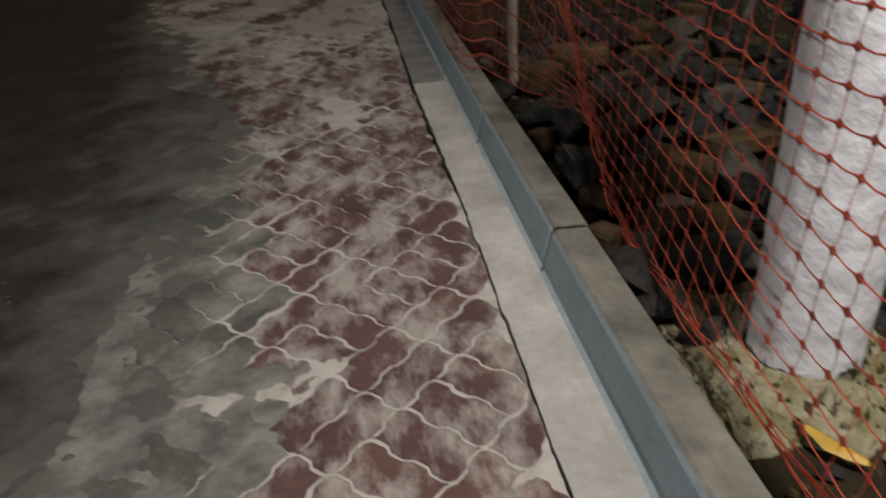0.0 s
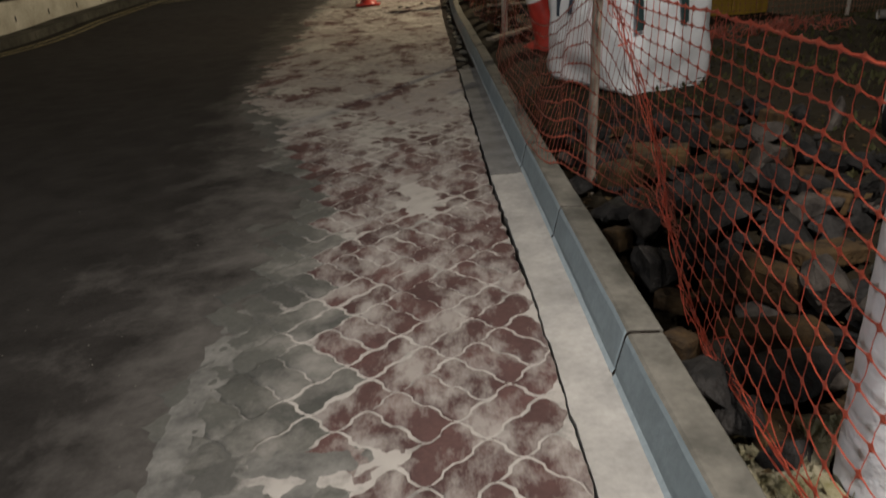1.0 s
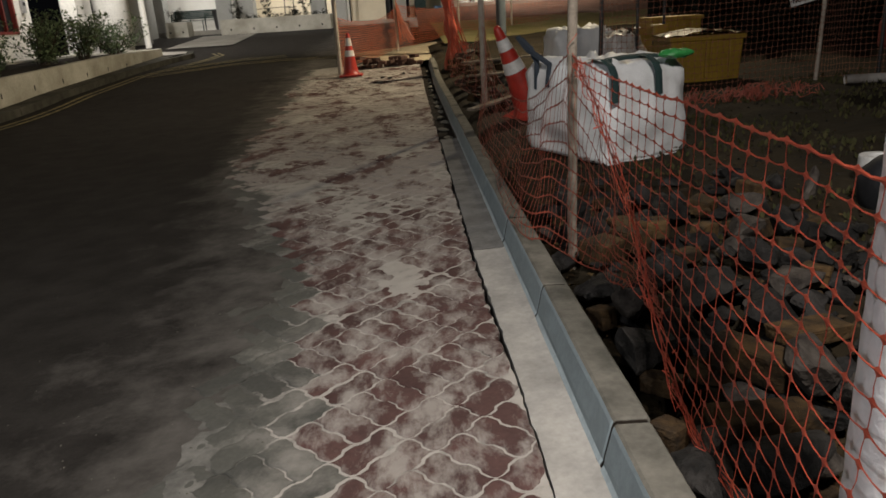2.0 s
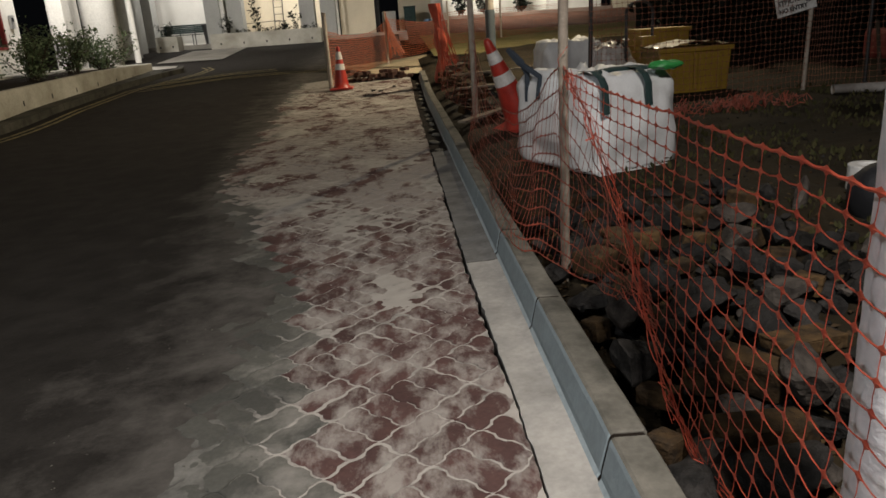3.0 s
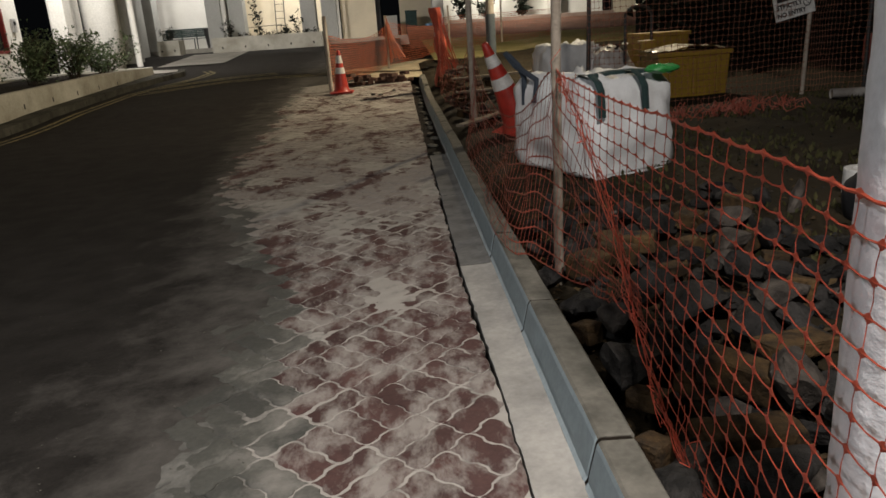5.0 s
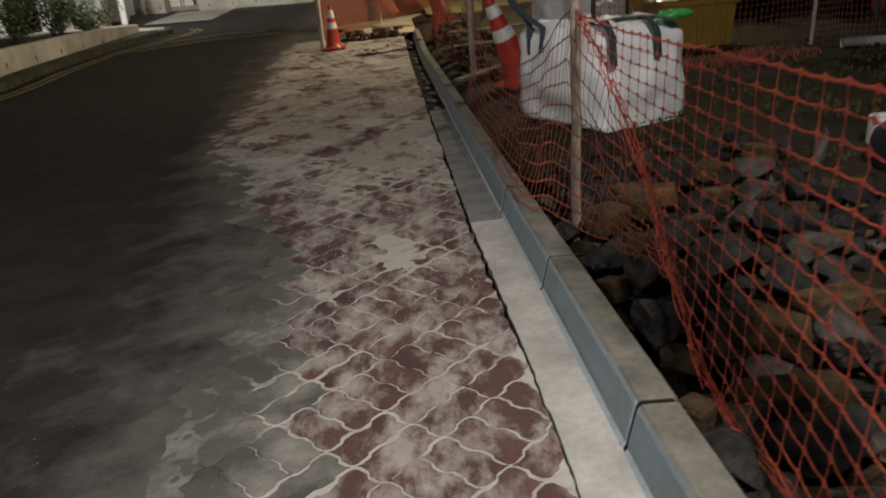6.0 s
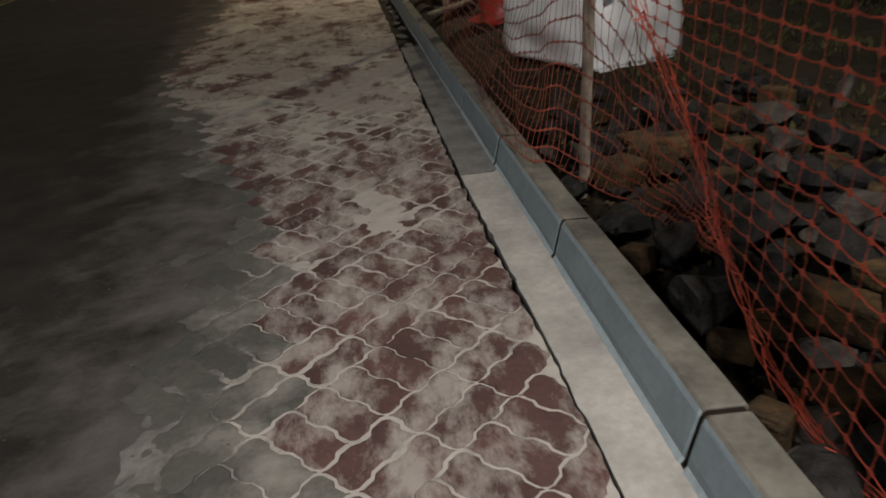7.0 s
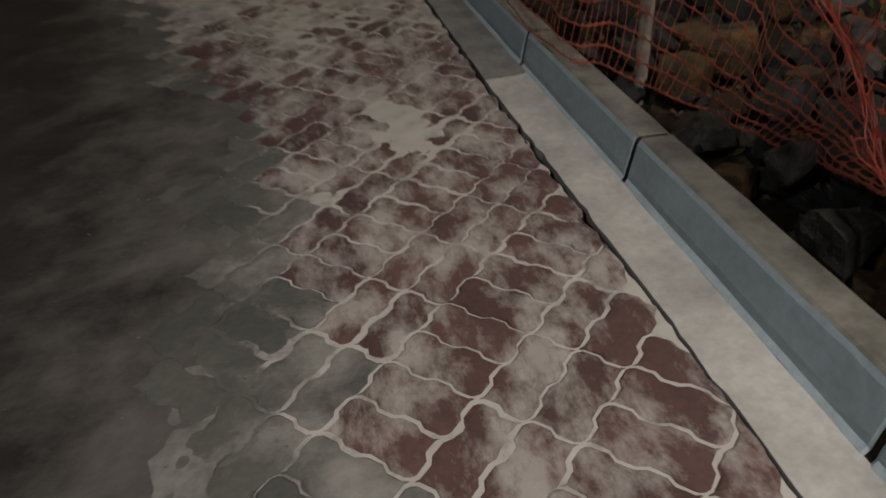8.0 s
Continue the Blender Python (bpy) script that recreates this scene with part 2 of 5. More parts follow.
def mesh_object(name, bm, mat, smooth=False):
    me = bpy.data.meshes.new(name)
    bm.to_mesh(me)
    bm.free()
    for m in (mat if isinstance(mat, (list, tuple)) else [mat]):
        me.materials.append(m)
    if smooth:
        for p in me.polygons:
            p.use_smooth = True
    return new(name, me)


def part(name, bm, mat, parent, label="", smooth=False):
    ob = mesh_object(name, bm, mat, smooth)
    ob.parent = parent
    if label:
        tagged(ob, label=label)
    return ob


def thing(name, place, label, category, group="", kind="", turn=0.0):
    ob = new(name)
    ob.matrix_basis = pose(*place, 0, 0, turn)
    return tagged(ob, label, category, group, kind)


def box(bm, lo, hi, bevel=0.0, m=None):
    """An upright box between two corners, bevelled, added to bm; m places it."""
    size = [b - a for a, b in zip(lo, hi)]
    mid = [(a + b) / 2 for a, b in zip(lo, hi)]
    mm = Matrix.Translation(mid) @ Matrix.Diagonal((*size, 1))
    if m is not None:
        mm = m @ mm
    made = bmesh.ops.create_cube(bm, size=1, matrix=mm)["verts"]
    if bevel:
        edges = list({e for v in made for e in v.link_edges})
        bmesh.ops.bevel(bm, geom=edges, offset=bevel, segments=2, affect="EDGES", profile=0.6)
    return bm


def tube(bm, path, radius, sides=10, cap=True):
    """A round bar along a list of points; radius: one number or one a point."""
    pts = [Vector(p) for p in path]
    rings = []
    for i, p in enumerate(pts):
        a, b = pts[max(0, i - 1)], pts[min(len(pts) - 1, i + 1)]
        d = (b - a).normalized()
        up = Vector((0, 0, 1)) if abs(d.z) < 0.9 else Vector((1, 0, 0))
        u = d.cross(up).normalized()
        w = u.cross(d)
        r = radius[i] if isinstance(radius, (list, tuple)) else radius
        rings.append([bm.verts.new(p + r * (math.cos(k * math.tau / sides) * u + math.sin(k * math.tau / sides) * w)) for k in range(sides)])
    for a, b in zip(rings, rings[1:]):
        for k in range(sides):
            bm.faces.new((a[k], a[(k + 1) % sides], b[(k + 1) % sides], b[k]))
    if cap:
        bm.faces.new(rings[0])
        bm.faces.new(rings[-1][::-1])
    return bm


def turned(bm, rings, sides=24, cap=True):
    """A turned solid round z: rings of (radius, height)."""
    loops = [[bm.verts.new((r * math.cos(k * math.tau / sides), r * math.sin(k * math.tau / sides), z)) for k in range(sides)] for r, z in rings]
    for a, b in zip(loops, loops[1:]):
        for k in range(sides):
            bm.faces.new((a[k], a[(k + 1) % sides], b[(k + 1) % sides], b[k]))
    if cap:
        bm.faces.new(loops[0][::-1])
        bm.faces.new(loops[-1])
    return bm


def sheet(name, xs, ys, height, mat, label, thick=0.0, smooth=True):
    """A ground sheet over a grid, with its own height."""
    bm = bmesh.new()
    grid = [[bm.verts.new((x, y, height(x, y))) for x in xs] for y in ys]
    for a, b in zip(grid, grid[1:]):
        for k in range(len(xs) - 1):
            bm.faces.new((a[k], a[k + 1], b[k + 1], b[k]))
    ob = mesh_object(name, bm, mat, smooth)
    return tagged(ob, label, name.split("_")[0], kind="structure")


def steps(a, b, n):
    return [a + (b - a) * i / n for i in range(n + 1)]


def noise_at(x, y, s, seed=0.0):
    return noise.noise(Vector((x * s, y * s, seed)))


def leaf(bm, p, d, size, rng):
    """One folded leaf from p along d."""
    side = d.cross(Vector((rng.uniform(-1, 1), rng.uniform(-1, 1), rng.uniform(0.2, 1)))).normalized()
    up = side.cross(d).normalized()
    a, b = bm.verts.new(p), bm.verts.new(p + d * size)
    c = bm.verts.new(p + d * size * 0.5 + side * size * 0.26 + up * size * 0.08)
    e = bm.verts.new(p + d * size * 0.5 - side * size * 0.26 + up * size * 0.08)
    bm.faces.new((a, c, b))
    bm.faces.new((a, b, e))


def paved_edge(y):
    """x of the paved strip's far edge: the strip widens ahead."""
    return -0.66 - 0.88 * max(0.0, min(1.0, (y - 3.5) / 2.3)) - 0.6 * max(0.0, min(1.0, (y - 6.0) / 10.0))


def gutter_edge(y):
    """x of the gutter's ragged inner edge."""
    return 0.301 - 0.024 * max(0.0, min(1.0, (y - 2.0) / 1.4)) + 0.005 * noise_at(0, y, 5.0, 1.0) + 0.008 * noise_at(0, y, 27.0, 2.0)


def gutter_crack(y):
    """Width of the open crack between the pavers and the gutter."""
    open_up = max(0.0, min(1.0, (y - 1.95) / 0.5))
    return 0.002 + open_up * max(0.0, 0.009 + 0.020 * noise_at(0, y, 3.1, 9.0) + 0.016 * noise_at(0, y, 14.0, 5.0))


# ---- ground, carriageway, kerb ----
def soil_height(x, y):
    base = 0.09 + 0.045 * min(4.0, max(0.0, x - 0.6)) + rise(y)
    pit = 0.14 * math.exp(-((x - 0.95) / 0.35) ** 2 - ((y - 1.7) / 0.7) ** 2)
    pit += 0.055 * math.exp(-((x - 1.15) / 0.60) ** 4 - ((y - 2.2) / 1.3) ** 4)
    edge = 0.05 * math.exp(-((x - 0.55) / 0.10) ** 2)
    lumps = 0.030 * noise_at(x, y, 2.2) + 0.018 * noise_at(x, y, 7.0, 3.0) + 0.009 * noise_at(x, y, 21.0, 5.0)
    return base - pit - edge + lumps


sheet("ground", steps(-150, 150, 12), [-60, -30, -5, 5, 10, 13, 16, 20, 26, 33, 60, 120, 400], lambda x, y: rise(y) - 0.28, M_SOIL, "dark earth that reaches to the horizon")
sheet("road", [-40, -20, -12, -9, -7, -6, -5, -4, -3, *steps(-2.6, 0.2, 28)],
      steps(-12, -1, 6) + steps(-0.5, 33, 134), lambda x, y: level(x, y) - 0.0018 + 0.0034 * noise_at(x, y, 2.3, 4.0) - (0.02 if x > paved_edge(y) + 0.1 else 0.0), M_ASPHALT, "dark worn asphalt carriageway with pale cement dust")
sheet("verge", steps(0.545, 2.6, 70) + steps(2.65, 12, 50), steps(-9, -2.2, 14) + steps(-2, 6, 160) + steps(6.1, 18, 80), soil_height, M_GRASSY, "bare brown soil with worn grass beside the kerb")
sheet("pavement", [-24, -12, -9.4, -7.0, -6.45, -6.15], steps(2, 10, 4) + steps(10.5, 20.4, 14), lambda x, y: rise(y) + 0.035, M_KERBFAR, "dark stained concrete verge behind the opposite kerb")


def strip(name, path, width, mat, label, lift=0.012, category="marking"):
    """A painted or laid strip that follows the road's height along a list of points."""
    bm = bmesh.new()
    rows, pts = [], []
    for (x0, y0), (x1, y1) in zip(path, path[1:]):
        n = max(2, int(math.hypot(x1 - x0, y1 - y0) / 0.4))
        pts += [Vector((x0 + (x1 - x0) * i / n, y0 + (y1 - y0) * i / n)) for i in range(n)]
    pts.append(Vector(path[-1]))
    for i, p in enumerate(pts):
        d = (pts[min(i + 1, len(pts) - 1)] - pts[max(0, i - 1)]).normalized()
        s = Vector((-d.y, d.x)) * width / 2
        rows.append([bm.verts.new((q.x, q.y, level(q.x, q.y) + lift)) for q in (p - s, p + s)])
    for a, b in zip(rows, rows[1:]):
        bm.faces.new((a[0], a[1], b[1], b[0]))
    bmesh.ops.recalc_face_normals(bm, faces=bm.faces)
    return tagged(mesh_object(name, bm, mat), label, category, kind="structure")


for dx in (0.0, 0.16):
    strip("road_line", [(-5.85 + dx, 4.0), (-5.85 + dx, 16.5), (-5.5 + dx, 18.2), (-5.2 + dx, 19.6), (-5.15 + dx, 20.8), (-5.5 + dx, 21.6)], 0.07, M_YELLOWLINE, "worn yellow painted double line along the kerb")
for path in ([(-5.55, 16.2), (-5.0, 16.82), (-4.1, 17.75), (-2.9, 18.1), (-1.6, 17.8)], [(-5.5, 16.65), (-4.9, 17.25), (-4.0, 18.1), (-2.9, 18.45), (-1.5, 18.1)]):
    strip("road_line", path, 0.10, M_YELLOWLINE, "worn yellow painted line across the asphalt")
for path in ([(-5.45, 17.3), (-4.8, 18.2), (-4.0, 18.9), (-3.0, 19.1)], [(-5.35, 17.8), (-4.7, 18.7), (-4.0, 19.3), (-3.1, 19.5)]):
    strip("road_line", path, 0.10, M_YELLOWLINE, "worn yellow painted line across the asphalt")
strip("pavement", [(-6.6, 24.4), (-6.9, 30.2)], 2.1, M_CONCRETE, "pale concrete ramp up to the porch", 0.03, "pavement")
# Pale yellow colour carries the pool of lamplight on this paving.
strip("pavement", [(-0.75, 16.6), (1.0, 17.3), (2.4, 18.6)], 3.6, M_PAVESAND, "sandy paving beyond the dug hole, coloured as lamplit", 0.014, "pavement")


def far_kerb():
    """The opposite kerb: a low step that follows the road's edge and rounds the corner."""
    root = thing("kerb", (0, 0, 0), "dark weathered concrete kerb across the road", "kerb", kind="structure")
    line = [(-6.15, 2.0), (-6.15, 17.0), (-6.0, 19.2), (-5.75, 20.6), (-5.95, 21.4), (-6.9, 21.8), (-8.6, 21.9)]
    for (x0, y0), (x1, y1) in zip(line, line[1:]):
        n = max(1, round(math.hypot(x1 - x0, y1 - y0) / 1.0))
        for i in range(n):
            a = Vector((x0 + (x1 - x0) * i / n, y0 + (y1 - y0) * i / n))
            b = Vector((x0 + (x1 - x0) * (i + 1) / n, y0 + (y1 - y0) * (i + 1) / n))
            bm = bmesh.new()
            w = (b - a).length
            m = Matrix.Translation((a.x, a.y, rise(a.y) - 0.085)) @ Matrix.Rotation(math.atan2(b.y - a.y, b.x - a.x), 4, "Z") @ Matrix.Rotation(-math.atan2(rise(b.y) - rise(a.y), w), 4, "Y")
            box(bm, (0.004, 0.0, -0.12), (w - 0.004, 0.16, 0.13), 0.014, m)
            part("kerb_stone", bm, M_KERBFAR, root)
    bm = bmesh.new()
    vs = [bm.verts.new((x, y, rise(y) + 0.05)) for x, y in ((-6.2, 20.42), (-5.95, 20.6), (-6.1, 21.3), (-6.9, 21.65), (-8.5, 21.75), (-8.5, 20.42))]
    bm.faces.new(vs)
    part("slab", bm, M_CONCRETE, root, "pale concrete corner slab")


far_kerb()


def kerb_profile():
    return [(0.552, -0.12), (0.552, 0.128), (0.545, 0.137), (0.468, 0.139), (0.460, 0.134), (0.455, 0.122), (0.439, 0.050), (0.4365, 0.031), (0.427, 0.018), (0.427, -0.12)]


def near_kerb():
    """Precast kerb stones, 0.915 m long, the face brushed with grey-blue paint."""
    root = thing("kerb", (0, 0, 0), "precast concrete kerb with a painted grey-blue face", "kerb", kind="structure")
    rng = random.Random(4)
    for k in range(-11, 14):
        y0 = 1.61 + 0.915 * k
        bm = bmesh.new()
        n = 10
        loops = []
        for i in range(n + 1):
            f = (0.0, 0.007, *(q / 8 for q in range(1, 8)), 0.993, 1.0)[i]
            y = y0 + 0.0075 + (0.915 - 0.015) * f
            shrink = 0.0032 if i in (0, n) else 0.0
            loop = []
            for x, z in kerb_profile():
                wob = 0.0022 * noise.noise(Vector((x * 40, y * 6, z * 40)))
                cx = 0.495 + (x - 0.495) * (1 - shrink * 14)
                loop.append(bm.verts.new((cx + wob, y, z - shrink * (1 if z > 0 else 0) + wob * 0.7 + rise(y))))
            loops.append(loop)
        count = len(loops[0])
        for a, b in zip(loops, loops[1:]):
            for j in range(count):
                f = bm.faces.new((a[j], b[j], b[(j + 1) % count], a[(j + 1) % count]))
                f.material_index = 1 if 4 <= j <= 6 else (2 if j == 7 else 0)
        for cap in (loops[0], loops[-1]):
            bm.faces.new(cap)
        bmesh.ops.recalc_face_normals(bm, faces=bm.faces)
        ob = part("kerb_stone", bm, [M_KERB, M_KERBPAINT, M_KERBDRIP], root)
        ob.matrix_basis = pose(rng.uniform(-0.003, 0.003), 0, rng.uniform(-0.003, 0.002))
        bm = bmesh.new()
        ends = [[bm.verts.new((0.4935 + (x - 0.4935) * 0.93, y0 + d, z * 0.965 + rise(y0))) for x, z in kerb_profile()] for d in (-0.0095, 0.0095)]
        for j in range(count):
            bm.faces.new((ends[0][j], ends[1][j], ends[1][(j + 1) % count], ends[0][(j + 1) % count]))
        bm.faces.new(ends[0])
        bm.faces.new(ends[1][::-1])
        bmesh.ops.recalc_face_normals(bm, faces=bm.faces)
        part("joint_fill", bm, M_SOIL, root, "dark earth packed in the open joint")


near_kerb()


def gutter():
    """A cement gutter strip, its inner edge ragged, broken up further on."""
    root = thing("gutter", (0, 0, 0), "pale cement gutter strip with a ragged cracked edge", "gutter", kind="structure")
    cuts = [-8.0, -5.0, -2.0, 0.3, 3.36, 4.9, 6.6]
    for a, b in zip(cuts, cuts[1:]):
        bm = bmesh.new()
        n = int((b - a) / 0.04)
        rows = []
        for i in range(n + 1):
            y = a + 0.003 + (b - a - 0.006) * i / n
            rim = gutter_edge(y)
            top = 0.013 + 0.0015 * noise_at(0, y, 9.0, 4.0)
            xs = (rim, rim + 0.003, 0.35, 0.40, 0.43)
            zs = (-0.05, top - 0.002, top, top + 0.001, top + 0.006)
            rows.append([bm.verts.new((x, y, z)) for x, z in zip(xs, zs)])
        for p, q in zip(rows, rows[1:]):
            for j in range(4):
                bm.faces.new((p[j], p[j + 1], q[j + 1], q[j]))
        # Slabs beyond 3.36 m carry the shade lying there in a darker colour.
        part("slab", bm, M_SHADESLAB if a > 3 else M_GUTTER, root, "gutter slab coloured darker for shade" if a > 3 else "")
    bm = bmesh.new()
    rows = [[bm.verts.new((x, y, rise(y) - 0.012 + 0.012 * noise_at(x, y, 9.0, 3.0))) for x in steps(0.27, 0.44, 5)] for y in steps(6.6, 14.2, 110)]
    for a, b in zip(rows, rows[1:]):
        for j in range(5):
            bm.faces.new((a[j], a[j + 1], b[j + 1], b[j]))
    part("dirt_fill", bm, M_SOIL, root, "dark dirt where the strip is broken away")
    rng = random.Random(11)
    for i in range(15):
        bm = bmesh.new()
        y = 6.75 + i * 0.48 + rng.uniform(-0.12, 0.12)
        s = rng.uniform(0.07, 0.17)
        rough_stone(bm, (0.06, s, 0.03), rng.random() * 50)
        ob = part("broken_slab", bm, M_KERB, root)
        ob.matrix_basis = pose(0.37 + rng.uniform(-0.03, 0.02), y, 0.0 + rise(y), rng.uniform(-5, 5), rng.uniform(-8, 8), rng.uniform(-25, 25))


def rough_stone(bm, size, seed, cuts=2, facets=True):
    """An angular broken stone: a sphere pushed about by noise and cut flat on some sides."""
    made = bmesh.ops.create_icosphere(bm, subdivisions=cuts, radius=1.0)["verts"]
    rng = random.Random(seed)
    planes = []
    for _ in range(15 if facets else 0):
        n = Vector((rng.uniform(-1, 1), rng.uniform(-1, 1), rng.uniform(-1, 1))).normalized()
        planes.append((n, rng.uniform(0.42, 0.72)))
    for v in made:
        p = v.co.copy()
        for n, d in planes:
            over = p.dot(n) - d
            if over > 0:
                p -= n * over
        p *= 1 + 0.07 * noise.noise(p * 2.6 + Vector((seed, 0, 0))) + 0.035 * noise.noise(p * 8.0 + Vector((0, seed, 0)))
        v.co = Vector((p.x * size[0], p.y * size[1], p.z * size[2]))
    return bm


gutter()


# ---- buildings ----
def wall_box(name, lo, hi, mat, label, bevel=0.0):
    bm = bmesh.new()
    box(bm, lo, hi, bevel)
    return tagged(mesh_object(name, bm, mat), label, "wall", kind="structure")


def column(place, size, height, mat, label, group=""):
    root = thing("column", place, label, "column", group, "structure")
    bm = bmesh.new()
    if len(size) == 1:
        turned(bm, [(size[0], -0.3), (size[0], height)], 40)
        ob = part("shaft", bm, mat, root, smooth=False)
        for p in ob.data.polygons:
            p.use_smooth = len(p.vertices) == 4
    else:
        box(bm, (-size[0] / 2, -size[1] / 2, -0.3), (size[0] / 2, size[1] / 2, height), 0.012)
        part("shaft", bm, mat, root)
    bm = bmesh.new()
    w = (size[0] * 2 if len(size) == 1 else size[0]) + 0.04
    d = (size[0] * 2 if len(size) == 1 else size[1]) + 0.04
    box(bm, (-w / 2, -d / 2, -0.3), (w / 2, d / 2, 0.10), 0.01)
    part("plinth", bm, mat, root)
    return root


def drainpipe(place, height, radius, mat, label):
    root = thing("drainpipe", place, label, "pipe", kind="structure")
    bm = bmesh.new()
    tube(bm, [(0, 0, -0.25), (0, 0, height)], radius, 16)
    part("pipe", bm, mat, root, smooth=True)
    for z in (0.7, 2.2, 3.6):
        bm = bmesh.new()
        turned(bm, [(radius * 1.3, z), (radius * 1.3, z + 0.05)], 16)
        part("bracket", bm, mat, root)
    return root


# the near block across the road
wall_box("wall_west_1", (-9.75, 2.0, -0.2), (-9.5, 18.2, 5.0), M_WALL, "white painted rendered wall of the near block")
wall_box("wall_west_2", (-9.75, 19.2, -0.2), (-9.5, 19.95, 5.0), M_WALL, "white painted rendered wall beside the doorway")
wall_box("wall_west_3", (-9.75, 18.2, -0.2), (-9.5, 19.2, 1.25), M_WALL, "white painted rendered wall under the window")
wall_box("wall_west_4", (-9.75, 18.2, 2.3), (-9.5, 19.2, 5.0), M_WALL, "white painted rendered wall over the window")
wall_box("wall_west_5", (-9.95, 22.7, -0.2), (-9.7, 24.3, 5.0), M_WALL, "white painted rendered wall behind the round pillar")
wall_box("wall_west_6", (-9.95, 25.6, -0.2), (-9.7, 27.6, 5.0), M_WALL, "white painted rendered wall beyond the round pillar")
# Grey here stands for the shade in the recess.
wall_box("wall_west_7", (-10.4, 27.6, -0.2), (-10.15, 31.6, 5.0), M_GREYWALL, "recessed wall, its shade painted as grey")
# Dark colour holds the shade inside the doorway.
wall_box("wall_inner_1", (-12.2, 18.6, -0.2), (-12.0, 24.0, 5.0), M_DARK, "doorway back wall coloured dark for the unlit inside")
wall_box("wall_inner_2", (-12.0, 19.72, -0.2), (-9.76, 19.92, 5.0), M_WALL, "white side wall of the doorway")
wall_box("ceiling", (-13.0, 2.0, 5.0), (-8.6, 32.8, 5.2), M_WALL, "plain white roof slab of the near block")


def red_window():
    root = thing("window_1", (-9.5, 18.7, 1.25), "small window with a red painted frame in the white wall", "window", kind="structure")
    for lo, hi in (((-0.16, -0.5, 0), (0.02, -0.43, 1.05)), ((-0.16, 0.43, 0), (0.02, 0.5, 1.05)), ((-0.16, -0.43, 0), (0.02, 0.43, 0.07)), ((-0.16, -0.43, 0.98), (0.02, 0.43, 1.05)), ((-0.14, -0.03, 0.07), (0.0, 0.03, 0.98))):
        bm = bmesh.new()
        box(bm, lo, hi, 0.004)
        part("frame", bm, M_REDPAINT, root)
    for y in (-0.23, 0.23):
        bm = bmesh.new()
        box(bm, (-0.09, y - 0.2, 0.07), (-0.08, y + 0.2, 0.98))
        part("pane", bm, M_DARK, root, "unlit dark pane")


def wall_switch():
    root = thing("meter_box", (-9.49, 19.60, 1.75), "small grey metal box fixed to the white wall", "meter box")
    bm = bmesh.new()
    box(bm, (-0.005, -0.09, 0), (0.06, 0.09, 0.32), 0.01)
    part("case", bm, M_METAL, root)
    bm = bmesh.new()
    box(bm, (0.06, -0.05, 0.17), (0.068, 0.05, 0.26), 0.003)
    part("dial", bm, M_DARK, root)


def doorway():
    """The open doorway of the near block: a white leaf ajar, a dark glazed screen behind."""
    root = thing("door_1", (-9.8, 20.45, 0.35), "white door leaf standing open in a dark doorway", "door", kind="structure")
    bm = bmesh.new()
    box(bm, (-0.9, 0.0, 0), (0.0, 0.05, 2.15), 0.004, Matrix.Rotation(radians(-25), 4, "Z"))
    part("leaf", bm, M_WALL, root)
    screen = thing("window_2", (-11.4, 22.0, 0.35), "dark glazed screen with thin metal bars", "window", kind="structure")
    for y in (-1.2, -0.6, 0.0, 0.6, 1.2):
        bm = bmesh.new()
        box(bm, (-0.03, y - 0.02, 0), (0.03, y + 0.02, 2.6))
        part("bar", bm, M_GREYWALL, screen)
    for z in (0.0, 0.9, 1.35, 2.3):
        bm = bmesh.new()
        box(bm, (-0.025, -1.2, z), (0.025, 1.2, z + 0.04))
        part("rail", bm, M_GREYWALL, screen)
    bm = bmesh.new()
    box(bm, (-0.06, -1.2, 0.0), (-0.04, 1.2, 2.6))
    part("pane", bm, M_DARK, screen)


red_window()
wall_switch()
doorway()
column((-9.55, 22.58, 0.3), (0.42, 0.5), 4.7, M_WALL, "square white painted column beside the doorway")
column((-9.35, 24.9, 0.45), (0.52,), 4.55, M_WALL, "thick round white pillar of the near block")
drainpipe((-8.67, 25.85, 0.60), 4.6, 0.10, M_WALL, "white round pipe column in front of the block")
column((-9.6, 28.0, 0.6), (0.55, 0.75), 4.4, M_GREYWALL, "grey painted square column by the recess")

# the far block, end on
FLOOR = 1.06
wall_box("floor", (-13, 31.9, 0.2), (14, 38.5, FLOOR), M_CONCRETE, "pale concrete porch floor of the far block")
wall_box("wall_north_1", (-11.5, 34.6, FLOOR), (-7.4, 34.85, 5.0), M_WALL, "white painted back wall of the bench alcove")
wall_box("wall_north_2", (-7.0, 35.6, FLOOR), (-2.9, 35.85, 5.0), M_CREAM, "cream painted back wall of the hall")
wall_box("wall_north_3", (-2.25, 33.0, FLOOR - 0.3), (-0.75, 33.25, 5.0), M_CREAM, "plain cream painted wall panel")
wall_box("wall_north_4", (0.3, 35.2, FLOOR), (2.2, 35.4, 5.0), M_CREAM, "warm lit cream wall behind the dark opening")
wall_box("wall_north_5", (2.2, 33.0, FLOOR - 0.3), (9.2, 33.25, 5.0), M_WALL, "long white painted wall behind the planting")
wall_box("wall_north_6", (9.8, 33.4, 0.2), (26, 33.65, 5.0), M_CREAM, "cream painted wall behind the yard")
# The opening's shade is put into this wall's colour.
wall_box("wall_north_7", (-0.75, 33.3, FLOOR), (-0.55, 36, 5.0), M_DARK, "side of the opening coloured dark for its shade")
